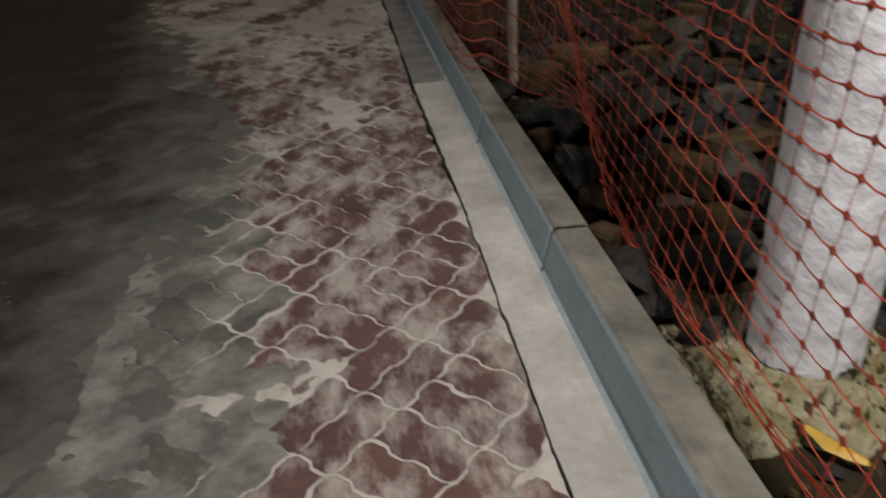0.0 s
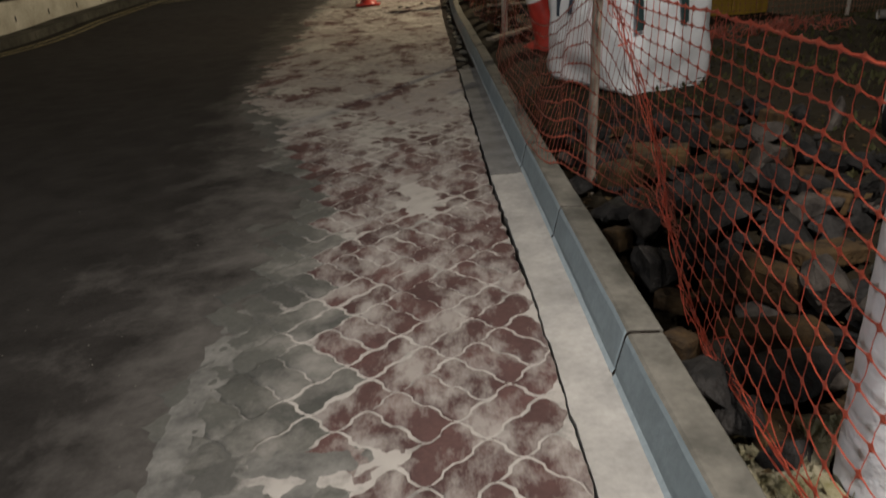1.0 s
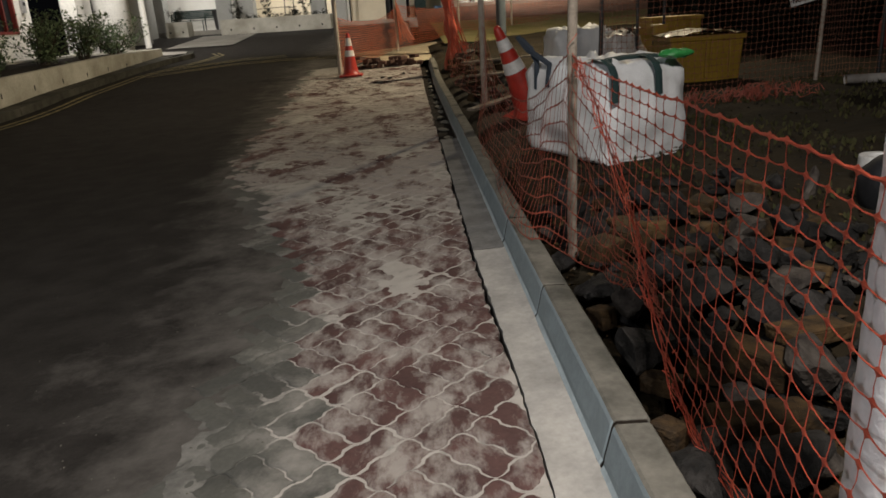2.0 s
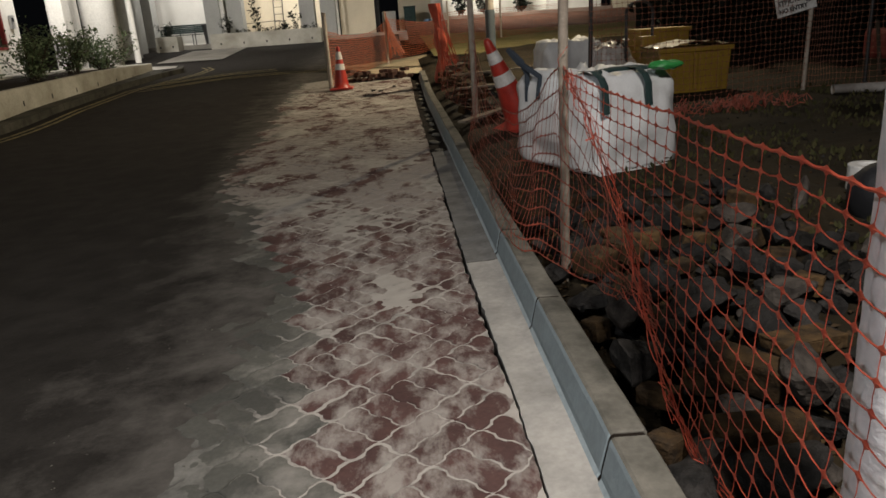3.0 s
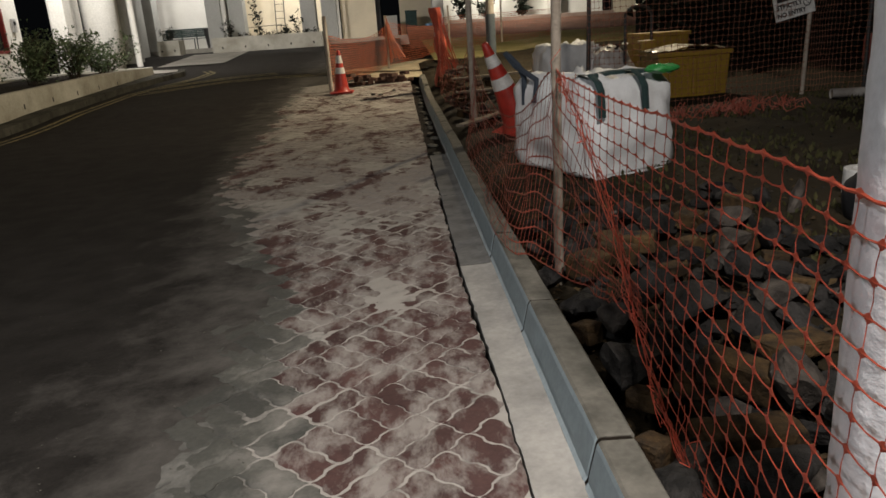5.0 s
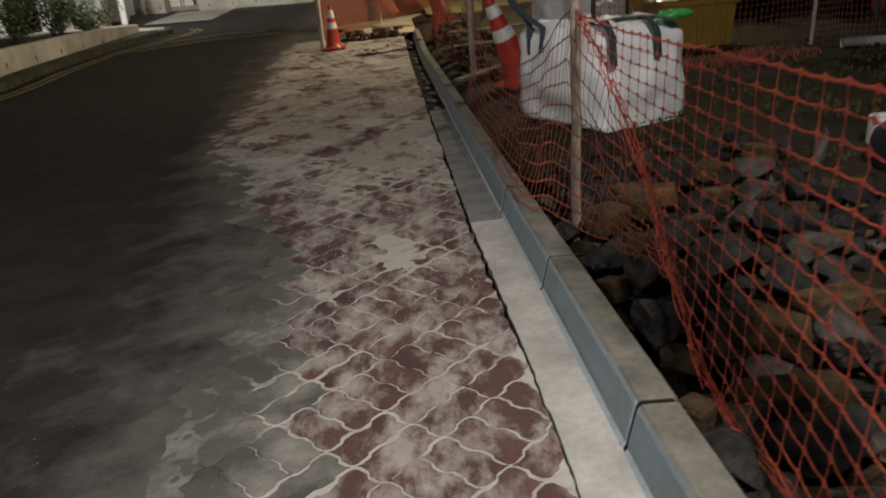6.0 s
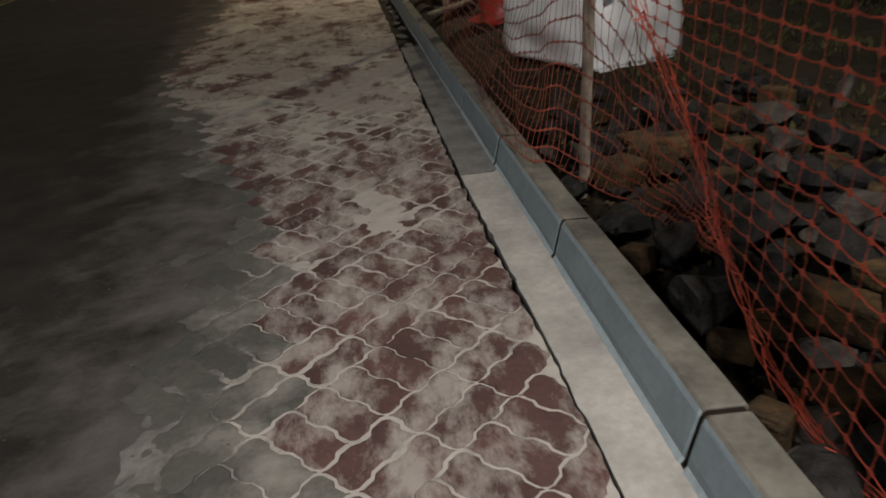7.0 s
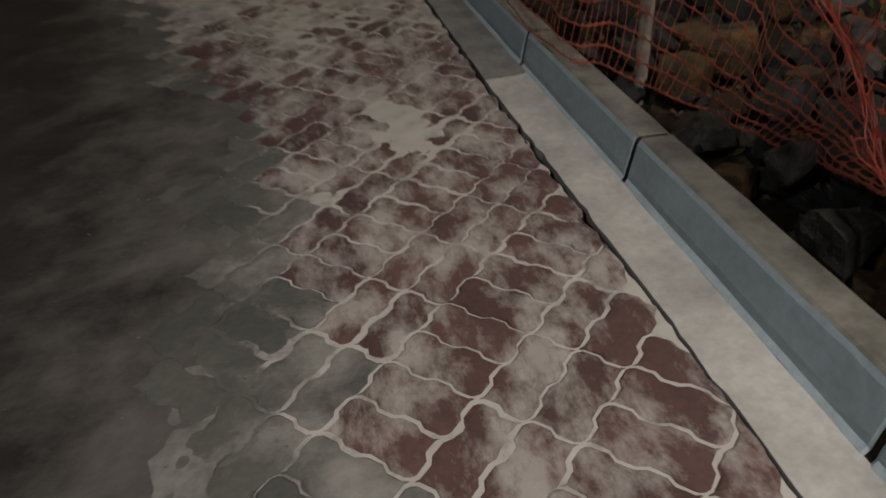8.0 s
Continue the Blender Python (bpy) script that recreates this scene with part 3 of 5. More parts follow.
wall_box("wall_side_1", (-7.2, 32.2, FLOOR), (-6.95, 35.6, 5.0), M_WALL, "white painted side wall of the alcove")
wall_box("ceiling", (-13, 31.6, 5.0), (26, 39, 5.2), M_WALL, "plain white roof slab of the far block")
column((-10.25, 32.6, 0.95), (0.55, 0.7), 4.1, M_GREYWALL, "grey painted square column by the alcove", "porch columns")
column((-7.45, 32.4, 0.95), (0.62, 0.7), 4.1, M_GREYWALL, "grey painted square column by the alcove", "porch columns")
column((-6.55, 32.5, 0.95), (0.62, 0.7), 4.1, M_GREYWALL, "grey painted square column with a pipe beside it", "porch columns")
column((-3.55, 32.4, 0.95), (0.62, 0.7), 4.1, M_GREYWALL, "grey painted square column at the end of the planter", "porch columns")
column((-2.70, 32.6, 0.95), (0.62, 0.7), 4.1, M_GREYWALL, "grey painted square column with a pipe beside it", "porch columns")
column((1.9, 32.6, 0.95), (0.45, 0.6), 4.1, M_GREYWALL, "grey painted square column beside the opening", "porch columns")
column((7.0, 32.7, 0.95), (0.5, 0.5), 4.1, M_WALL, "white painted square column in the long wall", "porch columns")
drainpipe((-6.95, 31.95, 0.95), 4.0, 0.05, M_WALL, "thin white drainpipe on the column")
drainpipe((-2.28, 32.0, 0.95), 4.0, 0.05, M_WALL, "thin white drainpipe on the column")


def low_wall(name, x0, x1, y0, y1, top, mat, label, holes=0, axis="x"):
    """A hollow planter: four low walls, a soil fill and small weep holes on the front."""
    root = thing(name, (0, 0, 0), label, "planter", kind="structure")
    t = 0.14
    n = 12

    def run(a, b):
        bm = bmesh.new()
        rows = []
        d = Vector((b[0] - a[0], b[1] - a[1]))
        w = Vector((-d.y, d.x)).normalized() * t
        for i in range(n + 1):
            p = Vector(a) + d * i / n
            z1, z0 = top(p.x, p.y), top(p.x, p.y) - 0.75
            q = p + w
            rows.append([bm.verts.new(c) for c in ((p.x, p.y, z0), (p.x, p.y, z1 - 0.012), (p.x + w.x * 0.1, p.y + w.y * 0.1, z1), (q.x - w.x * 0.1, q.y - w.y * 0.1, z1), (q.x, q.y, z1 - 0.012), (q.x, q.y, z0))])
        for r, s in zip(rows, rows[1:]):
            for j in range(5):
                bm.faces.new((r[j], r[j + 1], s[j + 1], s[j]))
        for r in (rows[0], rows[-1]):
            bm.faces.new(r)
        bmesh.ops.recalc_face_normals(bm, faces=bm.faces)
        part("side_wall", bm, mat, root)

    run((x1, y0), (x1, y1))
    run((x0 + t, y1), (x0 + t, y0 + 0.001))
    run((x1 - t, y1 - t), (x0 + t, y1 - t))
    run((x0 + t, y0), (x1 - t, y0))
    bm = bmesh.new()
    rows = [[bm.verts.new((x, y, top(x, y) - 0.06 + 0.04 * noise_at(x, y, 3.0))) for x in steps(x0 + t, x1 - t, 14)] for y in steps(y0 + t, y1 - t, 14)]
    for a, b in zip(rows, rows[1:]):
        for j in range(14):
            bm.faces.new((a[j], a[j + 1], b[j + 1], b[j]))
    part("soil", bm, M_SOIL, root, "dark planting soil")
    for i in range(holes):
        f = (i + 0.6) / holes
        bm = bmesh.new()
        if axis == "x":
            y = y0 + (y1 - y0) * f
            z = top(x1, y) - 0.27
            box(bm, (x1 - 0.02, y - 0.022, z - 0.045), (x1 + 0.003, y + 0.022, z + 0.045), 0.006)
        else:
            x = x0 + (x1 - x0) * f
            z = top(x, y0) - 0.40
            box(bm, (x - 0.03, y0 - 0.003, z - 0.04), (x + 0.03, y0 + 0.02, z + 0.04), 0.006)
        # Dark plate paints the shade inside the hole.
        part("weep_hole", bm, M_DARK, root)
    return root


low_wall("planter", -8.9, -6.52, 6.0, 20.45, lambda x, y: 0.46 + 0.030 * max(0, y - 10) - 0.10 * max(0, (y - 17) / 3.5), M_PLANTER, "long weathered white concrete planter wall with weep holes", 13)
low_wall("planter", -9.75, -8.75, 31.0, 31.8, lambda x, y: 1.44, M_PLANTER, "short white concrete planter by the bench", 2, "y")
low_wall("planter", -7.55, -2.95, 30.9, 32.0, lambda x, y: 1.42, M_PLANTER, "white concrete planter with weep holes before the hall", 5, "y")
low_wall("planter", 2.2, 9.2, 31.2, 32.6, lambda x, y: 1.50, M_BRICKWALL, "pinkish rendered planter wall before the white wall")


def earth_bank():
    bm = bmesh.new()
    rows = [[bm.verts.new((x, y, rise(y) - 0.05 + (0.42 * max(0, (y - 25.5) / 5) + 0.10 * noise_at(x, y, 0.9)))) for x in steps(0.5, 24, 50)] for y in steps(25, 31.2, 12)]
    for a, b in zip(rows, rows[1:]):
        for j in range(50):
            bm.faces.new((a[j], a[j + 1], b[j + 1], b[j]))
    tagged(mesh_object("bank", bm, M_BROWNFENCE, True), "low bank of reddish brown earth before the planter", "bank", kind="structure")


earth_bank()
sheet("lawn", steps(0.9, 26, 60), steps(17.2, 26, 24), lambda x, y: rise(y) + 0.16 + 0.05 * noise_at(x, y, 1.5), M_LAWN, "lamplit patchy grass beyond the rubble")


# ---- the white pole and the posts ----
def white_pole(place, height, scale):
    """A stout white-wrapped pole, its foot bare, mossy concrete."""
    root = thing("pole", place, "stout white-wrapped pole with a mossy concrete foot in the soil", "pole")
    root.scale = (scale, scale, 1)
    bm = bmesh.new()
    sides, rings = 48, 90
    loops = []
    for i in range(rings + 1):
        z = 0.05 + height * i / rings
        loop = []
        for k in range(sides):
            a = k * math.tau / sides
            ragged = 0.045 * noise.noise(Vector((math.cos(a) * 2.2, math.sin(a) * 2.2, 7))) if i == 0 else 0
            r = 0.143 + 0.0035 * noise.noise(Vector((math.cos(a) * 3, math.sin(a) * 3, z * 7))) + 0.0018 * noise.noise(Vector((math.cos(a) * 12, math.sin(a) * 12, z * 40)))
            r += 0.0022 * math.sin(z * 62 + 3 * math.sin(a)) * (0.4 + 0.6 * noise.noise(Vector((a, z * 3, 2))))
            loop.append(bm.verts.new((r * math.cos(a), r * math.sin(a), z + ragged)))
        loops.append(loop)
    for a, b in zip(loops, loops[1:]):
        for k in range(sides):
            bm.faces.new((a[k], a[(k + 1) % sides], b[(k + 1) % sides], b[k]))
    bm.faces.new(loops[-1])
    part("wrap", bm, M_WHITE, root, "crinkled white wrapping", True)
    bm = bmesh.new()
    loops = []
    for i in range(14):
        z = -0.30 + 0.40 * i / 13
        flare = 0.139 + 0.05 * max(0, 0.06 - z)
        loops.append([bm.verts.new(((flare + 0.008 * noise.noise(Vector((k * 0.5, z * 14, 1)))) * math.cos(k * math.tau / 36), (flare + 0.008 * noise.noise(Vector((k * 0.5, z * 14, 1)))) * math.sin(k * math.tau / 36), z)) for k in range(36)])
    for a, b in zip(loops, loops[1:]):
        for k in range(36):
            bm.faces.new((a[k], a[(k + 1) % 36], b[(k + 1) % 36], b[k]))
    part("foot", bm, M_MOSS, root, "bare concrete foot patched with moss", True)
    bm = bmesh.new()
    rows = []
    for i in range(12):
        r = 0.15 + 0.40 * i / 11
        ring = []
        for k in range(40):
            a = k * math.tau / 40
            x, y = r * math.cos(a), r * math.sin(a)
            ring.append(bm.verts.new((x, y, 0.055 - 0.34 * (r - 0.15) + 0.022 * noise_at(x, y, 9.0, 2.0) + 0.012 * noise_at(x, y, 30.0, 4.0))))
        rows.append(ring)
    for a, b in zip(rows, rows[1:]):
        for k in range(40):
            bm.faces.new((a[k], b[k], b[(k + 1) % 40], a[(k + 1) % 40]))
    rng = random.Random(14)
    for _ in range(420):
        a, r = rng.uniform(0, math.tau), rng.uniform(0.15, 0.42)
        leaf(bm, Vector((r * math.cos(a), r * math.sin(a), 0.045 - 0.34 * (r - 0.15))), Vector((rng.uniform(-0.7, 0.7), rng.uniform(-0.7, 0.7), 1)).normalized(), rng.uniform(0.015, 0.045), rng)
    part("moss_mound", bm, M_MOSSY, root, "mound of moss, grass and pale soil round the foot")


white_pole((0.800, 1.085, 0.06), 1.77, 0.70)


def timber_post(place, height, radius, label, mat=None, lean=(0, 0), group="net posts", name="net_post"):
    root = thing(name, place, label, "post", group)
    bm = bmesh.new()
    n = 10
    path = [(lean[0] * i / n + 0.004 * noise.noise(Vector((i * 0.6, place[0], 0))), lean[1] * i / n + 0.004 * noise.noise(Vector((i * 0.6, place[1], 9))), -0.15 + (height + 0.15) * i / n) for i in range(n + 1)]
    tube(bm, path, [radius * (1 + 0.06 * noise.noise(Vector((i, 1, place[1])))) for i in range(n + 1)], 12)
    ob = part("shaft", bm, mat or M_POST, root)
    for p in ob.data.polygons:
        p.use_smooth = len(p.vertices) == 4
    return root


timber_post((0.664, 2.955, 0.13), 1.22, 0.0195, "weathered pale timber stake holding the orange net", lean=(0.005, 0))
timber_post((0.81, 7.72, 0.13), 1.7, 0.030, "pale timber stake holding the slack net", M_STAKE)
timber_post((-1.24, 14.1, 0.10), 1.38, 0.040, "pale timber stake at the net's corner beside the cone", M_STAKE)
timber_post((-0.17, 17.7, 0.30), 1.22, 0.030, "thin pale stake with an orange net end gathered round it", M_STAKE)
timber_post((1.5, 20.5, 0.55), 1.2, 0.025, "thin pale stake standing in the grass", M_STAKE)
timber_post((3.15, 22.0, 0.6), 1.6, 0.028, "thin pale stake standing in the grass", M_STAKE)
timber_post((1.74, 6.65, 0.15), 1.45, 0.020, "dark slim metal stake behind the white bag", M_BLACK, (0.02, 0))
timber_post((4.6, 7.1, 0.22), 1.5, 0.018, "dark slim metal stake of the rear net fence", M_BLACK)
timber_post((6.6, 6.9, 0.25), 1.5, 0.018, "dark slim metal stake of the rear net fence", M_BLACK)


def lamp_pole():
    root = thing("street_lamp", (1.98, 15.3, rise(15.3) + 0.1), "grey-blue painted steel lamp column on the verge", "street lamp")
    bm = bmesh.new()
    turned(bm, [(0.10, -0.2), (0.10, 1.0), (0.095, 1.04)], 24)
    part("base_sleeve", bm, M_BLUEPOLE, root)
    bm = bmesh.new()
    turned(bm, [(0.083, 1.0), (0.075, 3.2), (0.06, 6.0)], 24)
    part("shaft", bm, M_STAKE, root)


lamp_pole()


# ---- nets ----
def smooth_curve(points, u):
    """A point on a smooth line through points, u from 0 to 1."""
    n = len(points) - 1
    f = max(0.0, min(n - 1e-6, u * n))
    i = int(f)
    t = f - i
    p = [Vector(points[max(0, min(n, i + d))]) for d in (-1, 0, 1, 2)]
    return 0.5 * (2 * p[1] + (p[2] - p[0]) * t + (2 * p[0] - 5 * p[1] + 4 * p[2] - p[3]) * t * t + (3 * p[1] - 3 * p[2] - p[0] + p[3]) * t ** 3)


def ribbon(bm, pts, width, thick, normal):
    """A flat strand through pts; width: half widths, one a point."""
    rows = []
    for i, p in enumerate(pts):
        d = (pts[min(i + 1, len(pts) - 1)] - pts[max(i - 1, 0)])
        d = d.normalized() if d.length > 1e-6 else Vector((1, 0, 0))
        s = d.cross(normal)
        s = s.normalized() if s.length > 1e-6 else Vector((0, 0, 1))
        n = s.cross(d)
        rows.append([bm.verts.new(p + c) for c in (s * width[i], n * thick, -s * width[i], -n * thick)])
    for a, b in zip(rows, rows[1:]):
        for j in range(4):
            bm.faces.new((a[j], a[(j + 1) % 4], b[(j + 1) % 4], b[j]))


def net(place_label, top, bottom, columns, rows, mat, seed, strand=0.0026, knot=0.0075, upright=0.0012, gather=1.0, slack=0.012, group="safety nets", loose=0.0):
    """Safety netting hung between a top and a bottom line: flat strands with thick crossings along it, thin ones across."""
    root = thing("safety_net", (0, 0, 0), place_label, "safety net", group)

    def spot(i, j):
        u, v = i / columns, j / rows
        t, b = smooth_curve(top, u), smooth_curve(bottom, u)
        w = v ** gather
        p = b.lerp(t, w)
        k = Vector((i * 0.23, j * 0.31, seed))
        sag = slack * (1.0 - 0.6 * (v > 0.99))
        p += Vector((noise.noise(k), noise.noise(k + Vector((9, 0, 0))), 0.8 * noise.noise(k + Vector((0, 9, 0))))) * sag * 1.6
        belly = math.sin(math.pi * v) * loose * (0.6 + 0.8 * noise.noise(Vector((u * 5, v * 2, seed))))
        side = (smooth_curve(top, min(1, u + 0.02)) - smooth_curve(top, max(0, u - 0.02))).cross(Vector((0, 0, 1)))
        if side.length > 1e-6:
            p += side.normalized() * belly
        return p

    grid = [[spot(i, j) for i in range(columns + 1)] for j in range(rows + 1)]
    for j in range(rows + 1):
        bm = bmesh.new()
        pts, wid = [], []
        for i in range(columns + 1):
            p = grid[j][i]
            d = grid[j][min(i + 1, columns)] - grid[j][max(i - 1, 0)]
            q = d * 0.5
            if i:
                pts.append(p - q * 0.20)
                wid.append(strand * 1.3)
            pts.append(p)
            wid.append(knot * (1.25 if j == rows else 1.0))
            if i < columns:
                pts.append(p + q * 0.20)
                wid.append(strand * 1.3)
                nxt = grid[j][i + 1]
                pts.append((p + nxt) / 2 - Vector((0, 0, 0.05 * (nxt - p).length)))
                wid.append(strand * (1.5 if j == rows else 1.0))
        n = smooth_curve(top, 0.55) - smooth_curve(top, 0.45)
        n = n.cross(Vector((0, 0, 1)))
        n = n.normalized() if n.length > 1e-6 else Vector((1, 0, 0))
        ribbon(bm, pts, wid, 0.0011, n)
        part("strand", bm, mat, root)
    for i in range(columns + 1):
        bm = bmesh.new()
        pts, wid = [], []
        for j in range(rows + 1):
            a = grid[j][i]
            if j:
                c = grid[j - 1][i]
                mid = (a + c) / 2 + Vector((noise.noise(Vector((i, j, seed))), noise.noise(Vector((j, i, seed))), 0)) * 0.08 * (a - c).length
                pts += [c.lerp(mid, 0.6), mid, a.lerp(mid, 0.6)]
                wid += [upright] * 3
            pts.append(a)
            wid.append(upright * 2.2)
        ribbon(bm, pts, wid, 0.0009, n)
        part("cross_strand", bm, mat, root)
    return root


def main_net():
    """The near net: level rows of square meshes hung from its top line, cut off along the diagonal fold."""
    root = thing("safety_net", (0, 0, 0), "orange safety net sagging from the timber stake past the white pole", "safety net", "safety nets")
    top = [(0.665, 2.975, 0.90), (0.68, 2.55, 0.862), (0.68, 2.24, 0.85), (0.68, 1.80, 0.843), (0.68, 1.30, 0.834), (0.68, 1.07, 0.823), (0.675, 0.70, 0.82), (0.67, 0.35, 0.82)]
    fold = [(0.666, 2.945, 0.88), (0.668, 2.72, 0.80), (0.668, 2.50, 0.69), (0.668, 2.13, 0.46), (0.664, 1.97, 0.28), (0.655, 1.74, 0.13), (0.635, 1.45, 0.11), (0.615, 1.18, 0.13), (0.60, 0.80, 0.145), (0.60, 0.35, 0.145)]
    fine = [smooth_curve(top, i / 400) for i in range(401)]
    run = [0.0]
    for a, b in zip(fine, fine[1:]):
        run.append(run[-1] + (b - a).length)
    cell, drop = 0.068, 0.044
    columns = int(run[-1] / cell)
    us = []
    for i in range(columns + 1):
        k = min(range(401), key=lambda q: abs(run[q] - i * cell))
        us.append(k / 400)

    hem = [smooth_curve(fold, i / 300) for i in range(301)]

    def foot(y):
        return min(hem, key=lambda q: abs(q.y - y))

    def spot(i, j):
        t = smooth_curve(top, us[i])
        f = foot(t.y)
        fall = drop * (0.80 + 0.45 * us[i]) * j
        w = fall / max(t.z - f.z, 0.02)
        p = Vector((t.x + (f.x - t.x) * max(0.0, min(1.0, w)) ** 1.3, t.y, t.z - fall))
        k = Vector((i * 0.33, j * 0.27, 1.0))
        p += Vector((noise.noise(k), noise.noise(k + Vector((9, 0, 0))), noise.noise(k + Vector((0, 9, 0))))) * 0.009
        return p, w <= 1.0

    across = Vector((1, 0.05, 0))
    held = {}
    for j in range(17):
        for i in range(columns + 1):
            p, inside = spot(i, j)
            if inside:
                held[(i, j)] = p
    for j in range(17):
        row = [i for i in range(columns + 1) if (i, j) in held]
        if len(row) < 2:
            continue
        bm = bmesh.new()
        first = held[(row[0], j)]
        ends = [q for q in hem if q.z < first.z and q.y > first.y - 0.02]
        pts, wid = ([max(ends, key=lambda q: q.z)] if ends else []), ([0.0016] if ends else [])
        for i in row:
            p = held[(i, j)]
            nxt = held.get((i + 1, j), p)
            d = (nxt - p) if nxt != p else Vector((0, -0.02, 0))
            big = 0.0034 if j == 0 else 0.0019
            pts += [p - d * 0.14, p, p + d * 0.14]
            wid += [big * 1.1, 0.0088, big * 1.1]
            if (i + 1, j) in held:
                pts.append((p + nxt) / 2 - Vector((0, 0, 0.0025)))
                wid.append(big * 0.85)
        ribbon(bm, pts, wid, 0.0013, across)
        part("strand", bm, M_NET, root)
    for i in range(columns + 1):
        col = [j for j in range(17) if (i, j) in held]
        bm = bmesh.new()
        pts, wid = [], []
        for j in col:
            p = held[(i, j)]
            if j + 1 in col:
                q = held[(i, j + 1)]
                bow = Vector((0.0, 0.012 * noise.noise(Vector((i * 1.7, j * 1.3, 4))), 0))
                pts += [p, p.lerp(q, 0.18) + bow * 0.5, (p + q) / 2 + bow, p.lerp(q, 0.82) + bow * 0.5]
                wid += [0.0055, 0.0009, 0.0006, 0.0009]
            else:
                pts += [p, foot(p.y)]
                wid += [0.003, 0.0012]
        ribbon(bm, pts, wid, 0.001, across)
        part("cross_strand", bm, M_NET, root)


main_net()


def net_hem():
    """The net's gathered foot: a loose rope of bunched strands along the fold."""
    root = thing("net_hem", (0, 0, 0), "bunched orange net edge gathered into a loose rope", "safety net", "safety nets")
    fold = [(0.664, 2.95, 0.90), (0.667, 2.85, 0.85), (0.668, 2.72, 0.79), (0.668, 2.50, 0.68), (0.668, 2.13, 0.45), (0.664, 1.97, 0.28), (0.655, 1.74, 0.13), (0.635, 1.45, 0.11), (0.61, 1.18, 0.14), (0.60, 0.80, 0.145), (0.60, 0.40, 0.145)]
    rng = random.Random(8)
    for s in range(6):
        bm = bmesh.new()
        pts, wid = [], []
        for i in range(150):
            u = i / 149
            p = smooth_curve(fold, u)
            k = Vector((u * 16, s * 3.7, 0))
            w = 0.012 + 0.014 * (0.5 + 0.5 * noise.noise(Vector((u * 7, s, 4))))
            p += Vector((noise.noise(k), noise.noise(k + Vector((0, 0, 5))), noise.noise(k + Vector((0, 0, 9))))) * w * 1.7
            p.z = max(p.z, 0.10)
            pts.append(p)
            wid.append(0.0048 if (i * 7 + s * 3) % 5 == 0 else 0.0016)
        ribbon(bm, pts, wid, 0.0012, Vector((1, 0.2, 0.1)))
        part("strand", bm, M_NET, root)
    for s in range(22):
        bm = bmesh.new()
        u = rng.uniform(0.02, 0.8)
        a = smooth_curve(fold, u) + Vector((rng.uniform(-0.03, 0.03), rng.uniform(-0.04, 0.04), rng.uniform(-0.02, 0.05)))
        b = a + Vector((rng.uniform(-0.03, 0.05), rng.uniform(-0.06, 0.06), rng.uniform(-0.05, 0.08)))
        c = (a + b) / 2 + Vector((rng.uniform(-0.02, 0.02), rng.uniform(-0.02, 0.02), rng.uniform(-0.02, 0.02)))
        ribbon(bm, [a, c, b], [0.0022, 0.0012, 0.0028], 0.001, Vector((1, 0, 0)))
        part("loose_strand", bm, M_NET, root)


net_hem()
net("slack orange safety net drooping onto the kerb between two stakes",
    [(0.672, 2.02, 0.32), (0.668, 2.16, 0.47), (0.668, 2.50, 0.68), (0.662, 2.97, 0.90), (0.66, 3.6, 0.70), (0.665, 4.4, 0.58), (0.68, 5.4, 0.62), (0.74, 6.6, 0.80), (0.81, 7.70, 1.04)],
    [(0.70, 2.00, 0.22), (0.725, 2.36, 0.16), (0.66, 2.60, 0.155), (0.56, 2.95, 0.155), (0.46, 3.25, 0.152), (0.50, 4.2, 0.160), (0.52, 5.2, 0.155), (0.62, 6.5, 0.15), (0.82, 7.70, 0.16)],
    84, 10, M_NETRED, 5.0, strand=0.0025, knot=0.0065, upright=0.0013, gather=1.15, slack=0.020, loose=0.02)
net("slack orange safety net between the verge stakes further on",
    [(0.81, 7.74, 1.04), (0.84, 9.2, 0.72), (0.80, 11.0, 0.80), (0.76, 12.85, 1.20)],
    [(0.83, 7.74, 0.20), (0.70, 9.2, 0.18), (0.66, 11.0, 0.20), (0.76, 12.85, 0.34)],
    76, 12, M_NETRED, 9.0, strand=0.0017, knot=0.0042, upright=0.0011, slack=0.03, loose=0.02)
net("orange safety net strung round the dug hole",
    [(-1.24, 14.08, 1.16), (-1.0, 15.2, 1.06), (-0.55, 16.6, 1.06), (-0.17, 17.7, 1.28)],
    [(-1.24, 14.08, 0.14), (-1.0, 15.2, 0.25), (-0.55, 16.6, 0.32), (-0.17, 17.7, 0.42)],
    62, 18, M_NETFAR, 13.0, strand=0.0045, knot=0.008, upright=0.003, slack=0.02)
net("orange safety net strung along the far side of the hole",
    [(-0.17, 17.7, 1.36), (0.5, 18.8, 1.26), (1.0, 19.6, 1.24), (1.5, 20.5, 1.45), (3.15, 22.0, 1.50), (5.2, 23.5, 1.55)],
    [(-0.17, 17.7, 0.42), (0.5, 18.8, 0.48), (1.0, 19.6, 0.55), (1.5, 20.5, 0.62), (3.15, 22.0, 0.70), (5.2, 23.5, 0.80)],
    90, 16, M_NETFAR, 17.0, strand=0.004, knot=0.007, upright=0.003, slack=0.02)
